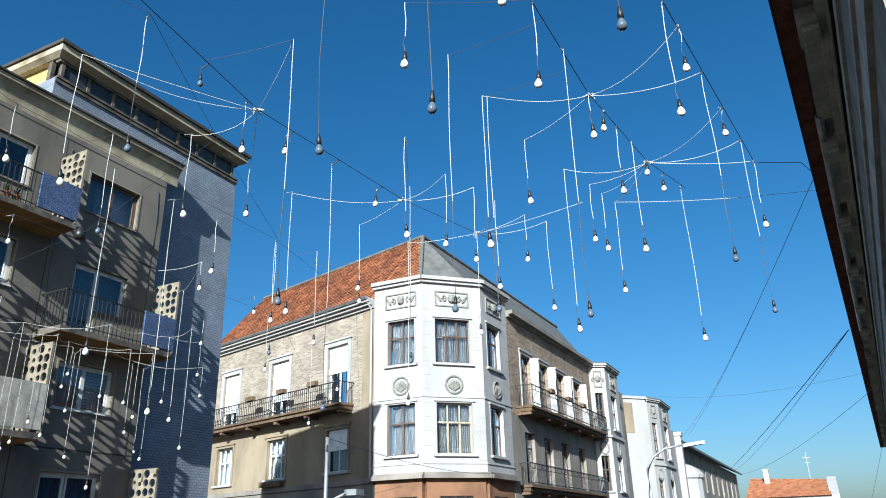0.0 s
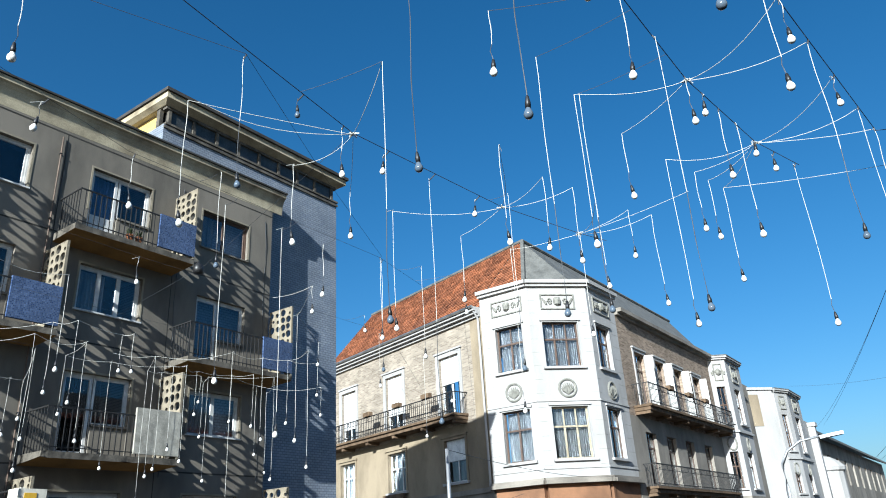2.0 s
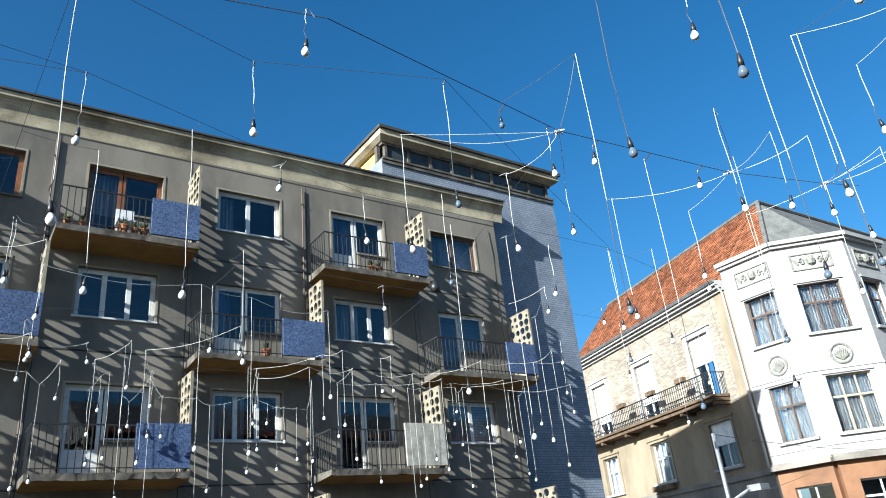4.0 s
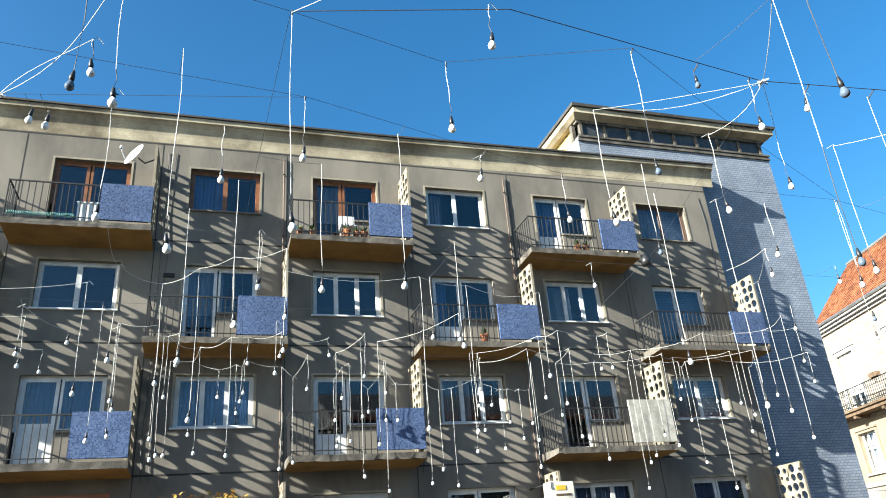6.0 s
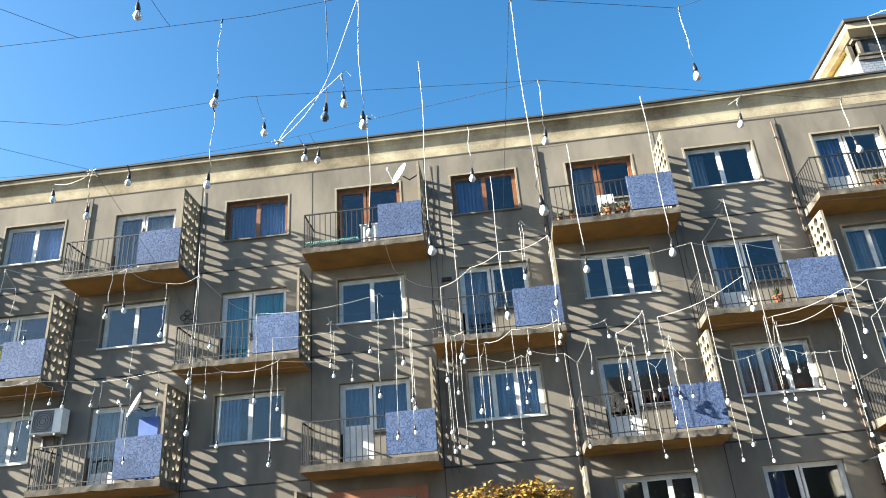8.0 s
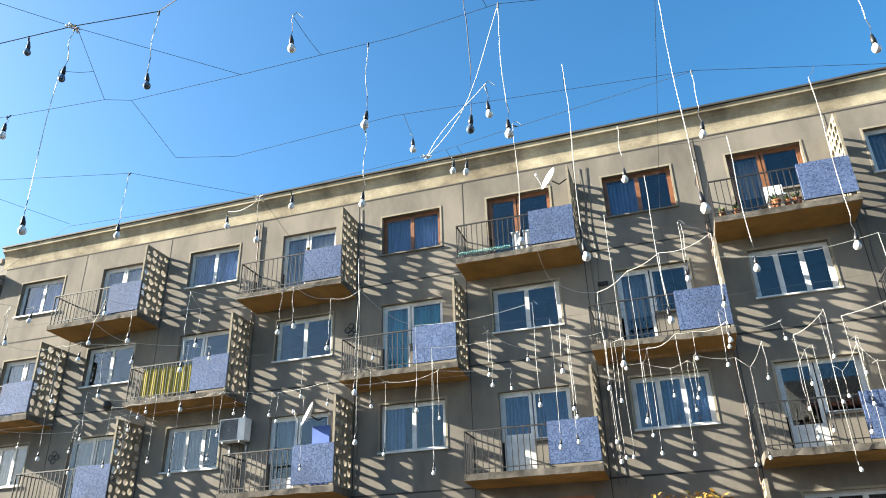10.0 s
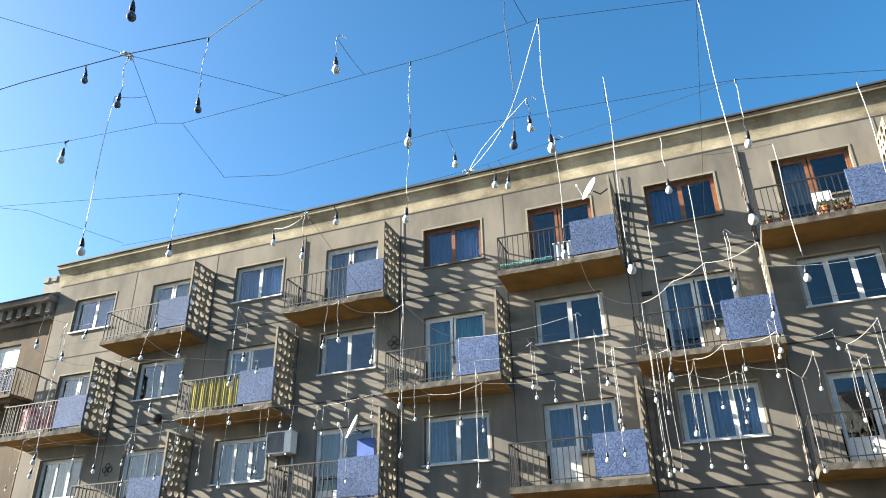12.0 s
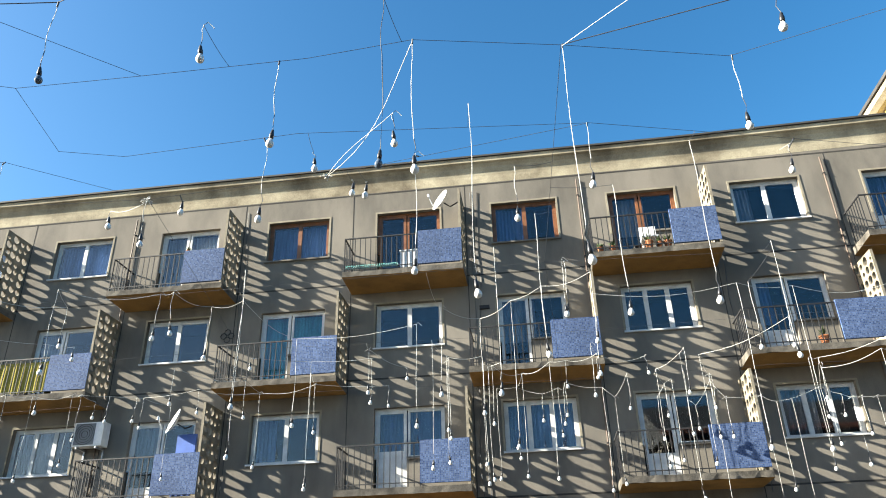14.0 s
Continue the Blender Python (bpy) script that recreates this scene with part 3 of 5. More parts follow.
def old_window(fr, x0, x1, z0, z1, parent, mat, cols=3, split=0.64, blind=0.0, curtain=None, sill=True):
    """Casements under a transom with glazing bars, set back in the wall."""
    y = 0.16
    g = Geo(fr)
    b = 0.06
    g.box(x0, y, z0, x0 + b, y + 0.07, z1)
    g.box(x1 - b, y, z0, x1, y + 0.07, z1)
    g.box(x0 + b, y, z0, x1 - b, y + 0.07, z0 + b)
    g.box(x0 + b, y, z1 - b, x1 - b, y + 0.07, z1)
    zt = z0 + (z1 - z0) * split
    g.box(x0 + b, y - 0.02, zt - 0.035, x1 - b, y + 0.06, zt + 0.035)
    for i in range(1, cols):
        x = x0 + (x1 - x0) * i / cols
        g.box(x - 0.035, y - 0.01, z0 + b, x + 0.035, y + 0.05, zt - 0.035)
        g.box(x - 0.025, y - 0.01, zt + 0.035, x + 0.025, y + 0.05, z1 - b)
    win = part("window", g, mat, parent)
    for i in range(cols):
        xa, xb = x0 + (x1 - x0) * i / cols + 0.03, x0 + (x1 - x0) * (i + 1) / cols - 0.03
        for za, zb in ((z0 + 0.04, zt - 0.03), (zt + 0.03, z1 - 0.04)):
            part("pane", Geo(fr).box(xa, y + 0.02, za, xb, y + 0.028, zb), PANE, win).visible_shadow = False
    if blind:
        part("blind", Geo(fr).box(x0 + 0.03, y - 0.06, z1 - blind * (z1 - z0), x1 - 0.03, y - 0.03, z1), WHITE_BOX, win, "lowered white roller blind")
    if curtain:
        part("curtain", fold(fr, x0 + 0.05, x1 - 0.05, z0 + 0.05, z1 - 0.05, 0.34), curtain, win, "drawn net curtain")
    if sill:
        part("sill", Geo(fr).box(x0 - 0.14, -0.12, z0 - 0.1, x1 + 0.14, 0.15, z0), WHITE_RENDER, win, "moulded sill")
    # near-black sheet behind the panes stands in for the unlit room
    part("room", Geo(fr).box(x0 - 0.2, 1.3, z0 - 0.4, x1 + 0.2, 1.35, z1 + 0.3), DARK_FILL, win)
    return win


def fold(fr, x0, x1, z0, z1, y):
    g = sheet(x0, x1, z0, z1, y, 60)
    g.v = [tuple(fr @ Vector(p)) for p in g.v]
    return g


def surround(fr, x0, x1, z0, z1, parent, w=0.16, out=0.05, mat=None):
    g = Geo(fr)
    g.box(x0 - w, -out, z0, x0, 0.02, z1 + w)
    g.box(x1, -out, z0, x1 + w, 0.02, z1 + w)
    g.box(x0, -out, z1, x1, 0.02, z1 + w)
    g.box(x0 - w - 0.06, -out - 0.06, z1 + w, x1 + w + 0.06, 0.02, z1 + w + 0.08)
    part("window_surround", g, mat or WHITE_RENDER, parent, "moulded window surround")


def long_balcony(fr, x0, x1, z, h, parent, depth=0.85, label="long rusty balcony with iron railing"):
    g = Geo(fr)
    g.box(x0, -depth, z - 0.1, x1, 0, z)
    g.box(x0 + 0.05, -depth + 0.1, z - 0.26, x1 - 0.05, 0, z - 0.102)
    k = int((x1 - x0) / 2.1)
    for i in range(k + 1):
        x = x0 + 0.2 + (x1 - x0 - 0.4) * i / k
        g.box(x - 0.1, -depth + 0.15, z - 0.4, x + 0.1, 0, z - 0.262)
    slab = part("balcony", g, RUST, parent, label)
    g = Geo(fr)
    g.box(x0, -depth, z + h - 0.04, x1, -depth + 0.05, z + h)
    g.box(x0, -depth + 0.01, z + 0.1, x1, -depth + 0.04, z + 0.13)
    g.box(x0, -depth + 0.01, z + h - 0.26, x1, -depth + 0.03, z + h - 0.24)
    k = int((x1 - x0) / 0.15)
    for i in range(k + 1):
        x = x0 + (x1 - x0 - 0.02) * i / k
        g.box(x, -depth + 0.01, z, x + 0.018, -depth + 0.03, z + h - 0.04)
        if i % 6 == 3:
            for q in range(8):
                a = math.pi * q / 4
                g.box(x + 0.07 + 0.06 * math.cos(a), -depth + 0.005, z + h - 0.15 + 0.06 * math.sin(a), x + 0.095 + 0.06 * math.cos(a), -depth + 0.03, z + h - 0.125 + 0.06 * math.sin(a))
    for xs in (x0, x1 - 0.03):
        g.box(xs, -depth, z + h - 0.04, xs + 0.03, 0, z + h)
        for i in range(6):
            y = -depth + depth * i / 6
            g.box(xs, y, z, xs + 0.02, y + 0.018, z + h - 0.04)
    part("railing", g, IRON, slab, "black wrought-iron railing")
    return slab


def flower_box(fr, x, y, z):
    ob = part("flower_box", Geo(fr).box(x - 0.28, y - 0.1, z, x + 0.28, y + 0.12, z + 0.2), RUST)
    ob.matrix_basis = FARTHER
    tagged(ob, "dark flower box on the balcony railing", "flower box", group="balcony boxes")


house = thing("corner_house", "white and ochre corner house with turret bay and red tile roof", "house", at=FARTHER)
L, C1, C2, R1, R2 = (26.35, 16.55), (26.4, 14.2), (28.3, 12.3), (31.0, 12.2), (44.4, 12.05)
u = Vector((3.15, 11.45)).normalized()
FAR = (L[0] + 13.0 * u.x, L[1] + 13.0 * u.y)
LEFT, DIA1, DIA2, DIA3, RIGHT = face_frame(FAR, L), face_frame(L, C1), face_frame(C1, C2), face_frame(C2, R1), face_frame(R1, R2)
W = 13.0
ups = [(W - c - 0.72, W - c + 0.72) for c in (11.0, 6.75, 2.4)]
lows = [(W - c - 0.72, W - c + 0.72) for c in (11.1, 6.7, 2.3)]
band(LEFT, 0, W, 6.75, 11.2, 7.2, 9.95, ups, BRICK_RENDER, house, "pale worn brick upper wall")
band(LEFT, 0, W, 3.9, 6.75, 4.4, 6.2, lows, OCHRE_RENDER, house, "ochre rendered lower wall")
band(LEFT, 0, W, 0, 3.9, 0, 0, [], GREY_RENDER, house, "grey ground floor wall")
part("end_wall", Geo(LEFT).box(-0.02, 0.36, 0, 0.3, 9.0, 11.6), OCHRE_RENDER, house)
g = Geo(LEFT).box(-0.1, -0.12, 11.2, W, 0.3, 11.32).box(-0.2, -0.28, 11.32, W, 0.3, 11.44).box(-0.25, -0.42, 11.44, W, 0.3, 11.62)
part("cornice", g, WHITE_RENDER, house, "white moulded cornice")
part("string_course", Geo(LEFT).box(0, -0.08, 3.8, W - 0.1, 0.02, 4.0), GREY_RENDER, house)
part("render_pier", Geo(LEFT).box(W - 0.75, -0.012, 4.0, W - 0.0, 0.02, 11.2), OCHRE_RENDER, house, "smooth ochre corner pier")
for i, (a, b) in enumerate(ups):
    old_window(LEFT, a, b, 7.2, 9.95, house, WHITE_FRAME, cols=2, split=0.75, blind=(0.72, 0.7, 0.45)[i], sill=False)
    surround(LEFT, a, b, 7.2, 9.95, house, w=0.2)
for i, (a, b) in enumerate(lows):
    old_window(LEFT, a, b, 4.4, 6.2, house, WHITE_FRAME, cols=3 if i < 2 else 2, split=0.6, curtain=CURTAIN_PALE, blind=0.5 if i == 2 else 0)
    surround(LEFT, a, b, 4.4, 6.2, house, w=0.12, mat=OCHRE_RENDER)
long_balcony(LEFT, -0.0, W - 1.25, 7.16, 0.92, house)
for x in (5.1, 7.6, 9.9):
    flower_box(LEFT, x, -0.86, 8.08)
wb = tagged(part("window_box", Geo(LEFT).box(lows[1][0] - 0.1, -0.32, 4.06, lows[1][1] + 0.1, -0.125, 4.29), RUST), "dark window box with dry plants", "flower box")
wb.matrix_basis = FARTHER

# turret bay: three faces, two storeys
TZ = ((8.5, 10.42), (4.8, 6.85))
for fr, ln, (a, b), mid in ((DIA1, 2.35, (0.68, 1.98), 1.33), (DIA2, 2.69, (0.56, 2.12), 1.34), (DIA3, 2.70, (0.5, 1.78), 1.25)):
    band(fr, 0, ln, 7.2, 12.0, 8.5, 10.42, [(a, b)], WHITE_RENDER, house, "white rendered turret wall", 0.3)
    band(fr, 0, ln, 4.1, 7.2, 4.8, 6.85, [(a, b)], WHITE_RENDER, house, "white rendered turret wall", 0.3)
    for z0, z1 in TZ:
        old_window(fr, a, b, z0, z1, house, DARK_FRAME if fr is not DIA2 or z0 > 7 else OLD_WOOD, cols=3 if fr is DIA2 else 2, split=0.62, curtain=NET_CURTAIN)
        surround(fr, a, b, z0, z1, house, w=0.05, out=0.02)
    # medallion: ring, disc and leaf relief
    g = Geo(fr)
    ring = [(mid + 0.36 * math.cos(q * math.pi / 12), -0.02, 7.6 + 0.36 * math.sin(q * math.pi / 12)) for q in range(25)]
    g.tube(ring, 0.05, 6, cap=False)
    for q in range(9):
        t = math.pi * q / 8
        g.tube([(mid, -0.03, 7.34), (mid + 0.2 * math.cos(t), -0.05, 7.5 + 0.18 * math.sin(t)), (mid + 0.27 * math.cos(t), -0.03, 7.58 + 0.24 * math.sin(t))], [0.02, 0.045, 0.015], 5)
    part("medallion", g, RELIEF, house, "round plaster medallion with leaf relief")
    # relief panel with raised border, scrolls and a shield
    g = Geo(fr)
    p0, p1, q0, q1 = mid - 0.76, mid + 0.76, 10.98, 11.66
    for bx in ((p0, q0, p1, q0 + 0.05), (p0, q1 - 0.05, p1, q1), (p0, q0 + 0.05, p0 + 0.05, q1 - 0.05), (p1 - 0.05, q0 + 0.05, p1, q1 - 0.05)):
        g.box(bx[0], -0.05, bx[1], bx[2], 0.01, bx[3])
    g.lathe([(0.02, -0.2), (0.15, -0.12), (0.18, 0.05), (0.15, 0.18), (0.05, 0.2)], 8, (mid, -0.0, 11.32))
    for s in (-1, 1):
        for k, cx in enumerate((0.34, 0.56)):
            sp = [(mid + s * (cx + (0.13 - 0.008 * q) * math.cos(q * 0.7) * 0.8), -0.03, 11.32 + (0.17 - 0.012 * q) * math.sin(q * 0.7 + k * 2)) for q in range(12)]
            g.tube(sp, 0.035, 5)
    part("relief_panel", g, RELIEF, house, "plaster relief panel with scrolls and shield")
    part("turret_cornice", Geo(fr).box(-0.03, -0.14, 12.0, ln + 0.03, 0.3, 12.12).box(-0.06, -0.24, 12.12, ln + 0.06, 0.3, 12.28), WHITE_RENDER, house, "white turret cornice")
    part("turret_ledge", Geo(fr).box(-0.05, -0.3, 3.86, ln + 0.05, 0.3, 4.0).box(-0.03, -0.16, 4.0, ln + 0.03, 0.3, 4.1), GREY_RENDER, house, "weathered ledge under the turret")
    part("frieze_line", Geo(fr).box(0, -0.04, 7.06, ln, 0.01, 7.14), WHITE_RENDER, house)
    part("frieze_line", Geo(fr).box(0, -0.035, 4.42, ln, 0.01, 4.48), WHITE_RENDER, house)
    # rusticated joints in the render
    g = Geo(fr)
    for k in range(13):
        z = 4.55 + k * 0.57
        g.box(0.02, -0.003, z, a - 0.22, 0.004, z + 0.012)
        g.box(b + 0.22, -0.003, z, ln - 0.02, 0.004, z + 0.012)
    part("render_joints", g, RELIEF, house)
    band(fr, 0.1, ln - 0.1, 0, 3.86, 0.9, 3.2, [(mid - 0.7, mid + 0.7)], BROWN_WALL, house, "brown shopfront wall", 0.3)
    old_window(fr, mid - 0.7, mid + 0.7, 0.9, 3.2, house, WHITE_FRAME, cols=2, split=0.75, sill=False)
part("turret_top", Geo().prism([(26.6, 16.4), (26.65, 14.35), (28.4, 12.55), (31.0, 12.5), (31.0, 16.4)], 11.9, 12.1), SLATE, house)

# right-hand wing
rw = [(c - 0.62, c + 0.62) for c in (2.15, 4.7, 7.3, 10.2)]
band(RIGHT, 0, 13.4, 6.75, 11.3, 7.2, 9.85, rw, BRICK_RENDER_X, house, "bare brown brick upper wall of the street wing")
band(RIGHT, 0, 13.4, 3.6, 6.75, 3.9, 6.15, rw, GREY_RENDER, house, "grey rendered wall of the street wing")
band(RIGHT, 0, 13.4, 0, 3.6, 0, 0, [], GREY_RENDER, house, "grey ground floor of the street wing")
part("street_cornice", Geo(RIGHT).box(0, -0.15, 11.3, 13.4, 0.3, 11.42).box(0, -0.35, 11.42, 13.4, 0.3, 11.6), GREY_RENDER, house)
for a, b in rw:
    old_window(RIGHT, a, b, 7.2, 9.85, house, DARK_FRAME, cols=2, split=0.7, sill=False)
    surround(RIGHT, a, b, 7.2, 9.85, house, w=0.14, mat=WHITE_RENDER)
    old_window(RIGHT, a, b, 3.9, 6.15, house, DARK_FRAME, cols=2, split=0.7, sill=False)
    for z0, z1 in ((7.2, 9.85),):
        sh = Geo(RIGHT @ Matrix.Translation((b + 0.02, -0.06, 0)) @ Matrix.Rotation(radians(-62), 4, "Z"))
        sh.box(0, 0, z0, 0.34, 0.035, z1)
        for k in range(14):
            sh.box(0.05, -0.012, z0 + 0.12 + k * 0.18, 0.29, 0, z0 + 0.2 + k * 0.18)
        part("shutter", sh, WHITE_FRAME, house, "open white wooden shutter")
long_balcony(RIGHT, 0.6, 12.9, 7.2, 0.95, house)
long_balcony(RIGHT, 0.6, 12.9, 3.75, 0.95, house, depth=0.55)
for x in (3.3, 5.9, 8.4):
    flower_box(RIGHT, x, -0.86, 8.1)

# roofs: rows of clay tiles on the left slope, slate elsewhere
RIDGE_A, RIDGE_B, RIDGE_C = Vector((29.0, 15.5, 15.3)), Vector((32.65, 28.3, 15.3)), Vector((48.0, 15.1, 15.2))
E_A, E_B = Vector((26.45, 16.9, 11.64)), Vector((FAR[0] - 0.1, FAR[1] + 0.2, 11.64))
E_TOP = Vector((26.9, 14.55, 12.1))
part("roof_base", Geo().add([E_A, E_B, RIDGE_B, RIDGE_A, E_TOP, (31.0, 26, 11.6), (44, 26, 11.6), (44.4, 12.1, 11.6), (31.2, 12.3, 11.62), (28.5, 12.7, 12.1), RIDGE_C, (48, 28.3, 15.2)], [(0, 3, 2, 1), (0, 4, 3), (4, 9, 3), (9, 8, 3), (8, 7, 10, 3), (3, 10, 11, 2)]), SLATE, house, "grey slate roof slopes")
g = Geo()
along, upv = (E_B - E_A), (RIDGE_A - E_A)
rows = 30
normal = along.cross(RIDGE_B - E_B).normalized()
if normal.x > 0:
    normal = -normal
for i in range(rows):
    a0, a1 = E_A.lerp(RIDGE_A, i / rows), E_A.lerp(RIDGE_A, (i + 1.15) / rows)
    b0, b1 = E_B.lerp(RIDGE_B, i / rows), E_B.lerp(RIDGE_B, (i + 1.15) / rows)
    k = 62
    for j in range(k):
        o = 0.5 * (i % 2) / k
        s0, s1 = min(1, j / k + o), min(1, (j + 0.94) / k + o)
        if s1 <= s0:
            continue
        lift = 0.05 + 0.012 * rng.random()
        q = [a0.lerp(b0, s0) + normal * lift, a0.lerp(b0, s1) + normal * lift, a1.lerp(b1, s1) + normal * 0.015, a1.lerp(b1, s0) + normal * 0.015]
        w = [a0.lerp(b0, s0), a0.lerp(b0, s1)]
        g.add(q + w, [(0, 1, 2, 3), (4, 5, 1, 0)])
for i in range(rows):
    a0, a1 = E_A.lerp(RIDGE_A, i / rows), E_A.lerp(RIDGE_A, (i + 1.15) / rows)
    b0, b1 = E_TOP.lerp(RIDGE_A, i / rows), E_TOP.lerp(RIDGE_A, (i + 1.15) / rows)
    k = max(1, round((a0 - b0).length / 0.24))
    for j in range(k):
        s0, s1 = j / k, (j + 0.94) / k
        up = Vector((-0.045, 0, 0.03))
        g.add([a0.lerp(b0, s0) + up, a0.lerp(b0, s1) + up, a1.lerp(b1, s1) + up * 0.3, a1.lerp(b1, s0) + up * 0.3, a0.lerp(b0, s0), a0.lerp(b0, s1)], [(0, 3, 2, 1), (4, 0, 1, 5)])
tiles = part("roof_tiles", g, TERRACOTTA_TILES, house, "weathered orange-red clay roof tiles")
tiles["kind"] = "stuff"
for a, b in ((RIDGE_A, RIDGE_B), (E_TOP, RIDGE_A), (RIDGE_A, RIDGE_C)):
    part("ridge_cap", Geo().tube([a + Vector((0, 0, 0.06)), b + Vector((0, 0, 0.06))], 0.1, 7), SLATE, house)
part("gutter", Geo(LEFT).tube([(-0.2, -0.48, 11.6), (W, -0.48, 11.6)], 0.07, 8), ZINC, house, "zinc gutter")
part("downpipe", Geo(LEFT).tube([(W - 0.08, -0.42, 11.55), (W - 0.08, -0.1, 11.1), (W - 0.08, -0.1, 4.0)], 0.05, 8), WHITE_RENDER, house, "pale downpipe at the turret")

# second bay and the houses further down the street
def bay_face(fr, ln, top, parent, a, b, wz, lz):
    """A white bay wall: relief panel, tall window, ledge, medallion, lower window, cornice."""
    mid = (a + b) / 2
    band(fr, 0, ln, wz[0] - 0.55, top, *wz, [(a, b)], WHITE_RENDER, parent, "white bay wall", 0.3)
    band(fr, 0, ln, 3.6, wz[0] - 0.55, *lz, [(a, b)], WHITE_RENDER, parent, "white bay wall", 0.3)
    band(fr, 0, ln, 0, 3.6, 0, 0, [], GREY_RENDER, parent, "grey ground floor", 0.3)
    old_window(fr, a, b, *wz, parent, DARK_FRAME, cols=2, split=0.5)
    old_window(fr, a, b, *lz, parent, DARK_FRAME, cols=2, split=0.6)
    part("ledge", Geo(fr).box(-0.03, -0.1, wz[0] - 0.55, ln + 0.03, 0.0, wz[0] - 0.43), WHITE_RENDER, parent)
    part("cornice", Geo(fr).box(-0.04, -0.12, top, ln + 0.04, 0.3, top + 0.1).box(-0.08, -0.2, top + 0.1, ln + 0.08, 0.3, top + 0.2), WHITE_RENDER, parent, "white bay cornice")
    part("cornice_cap", Geo(fr).box(-0.09, -0.22, top + 0.2, ln + 0.09, 0.3, top + 0.26), SLATE, parent)
    g = Geo(fr)
    q0, q1 = wz[1] + 0.35, top - 0.25
    for bx in ((a, q0, b, q0 + 0.05), (a, q1 - 0.05, b, q1), (a, q0 + 0.05, a + 0.05, q1 - 0.05), (b - 0.05, q0 + 0.05, b, q1 - 0.05)):
        g.box(bx[0], -0.06, bx[1], bx[2], 0.01, bx[3])
    g.lathe([(0.02, -0.22), (0.16, -0.1), (0.18, 0.08), (0.06, 0.22)], 8, (mid, 0.0, (q0 + q1) / 2))
    for sgn in (-1, 1):
        g.tube([(mid + sgn * (0.2 + 0.04 * k), -0.03, (q0 + q1) / 2 + 0.18 * math.sin(1.3 * k)) for k in range(6)], 0.04, 5)
    part("relief_panel", g, RELIEF, parent, "plaster relief panel")
    zc = wz[0] - 1.15
    g = Geo(fr).tube([(mid + 0.26 * math.cos(k * math.pi / 10), -0.02, zc + 0.36 * math.sin(k * math.pi / 10)) for k in range(21)], 0.05, 6, cap=False)
    part("medallion", g, RELIEF, parent, "oval plaster ring")


row1 = thing("street_house", "white house with projecting bay and plaster reliefs", "house", group="street houses", at=FARTHER)
bay_face(face_frame((44.0, 12.04), (44.6, 11.2)), 1.04, 11.3, row1, 0.28, 0.78, (7.6, 9.7), (4.0, 6.0))
bay_face(face_frame((44.6, 11.2), (47.7, 11.2)), 3.1, 11.3, row1, 0.9, 2.2, (7.6, 9.7), (4.0, 6.0))
part("bay_roof", Geo().prism([(44.1, 12.1), (44.7, 11.35), (47.6, 11.35), (47.6, 13.5), (44.1, 13.5)], 11.2, 11.45), SLATE, row1)
part("rear_roof", Geo().add([(47.7, 12.0, 10.9), (53, 12.0, 10.5), (53, 15.5, 13), (47.7, 15.5, 13.4), (47.7, 16, 8), (53, 16, 8)], [(0, 1, 2, 3), (3, 2, 5, 4), (0, 3, 4), (1, 5, 2)]), SLATE, row1)
part("link_wall", Geo().box(47.4, 12.0, 0, 52.4, 12.4, 10.9), GREY_RENDER, row1)

row2 = thing("street_house", "white house with weathered block and projecting bay", "house", group="street houses", at=FARTHER)
S = face_frame((52.0, 12.2), (53.6, 10.77))
g = Geo(S).box(0, 0, 0, 2.15, 0.4, 10.6).box(-0.06, -0.1, 10.6, 2.2, 0.4, 10.78)
part("side_block", g, WHITE_RENDER, row2, "white side block")
part("weathered_panel", Geo(S).box(0.15, -0.03, 8.2, 1.0, 0.0, 10.3), OCHRE_RENDER, row2, "cream panel with bare weathered plaster")
bay_face(face_frame((53.85, 10.72), (55.26, 10.2)), 1.5, 10.5, row2, 0.4, 1.05, (6.6, 9.0), (3.9, 5.2))
bay_face(face_frame((55.26, 10.2), (59.2, 10.2)), 3.94, 10.5, row2, 1.2, 2.7, (6.6, 9.0), (3.9, 5.2))
part("parapet", Geo().prism([(52.1, 12.3), (53.7, 10.95), (55.3, 10.4), (59.1, 10.4), (59.1, 20), (52.1, 20)], 10.4, 10.7), SLATE, row2)
part("street_wall", Geo().box(59.2, 10.7, 0, 64.0, 11.1, 9.4), WHITE_RENDER, row2, "white street wall")
part("pilaster", Geo().box(63.2, 10.2, 0, 63.8, 10.69, 9.0).box(63.1, 10.1, 9.0, 63.9, 10.69, 9.3), WHITE_RENDER, row2, "white pilaster")

row3 = thing("street_house", "long grey house with dark sloping roof down the street", "house", group="street houses", at=FARTHER)
S = face_frame((64.0, 10.9), (108.0, 10.9))
ops = [(2.0 + 4.2 * k, 3.2 + 4.2 * k) for k in range(10)]
band(S, 0, 44, 4.0, 8.6, 5.2, 7.4, ops, GREY_RENDER, row3, "grey street wall")
band(S, 0, 44, 0, 4.0, 0, 0, [], GREY_RENDER, row3, "grey ground floor")
part("gable_wall", Geo().box(64.0, 11.25, 0, 64.4, 22, 8.6), WHITE_RENDER, row3)
for a, b in ops:
    old_window(S, a, b, 5.2, 7.4, row3, DARK_FRAME, cols=2, sill=False)
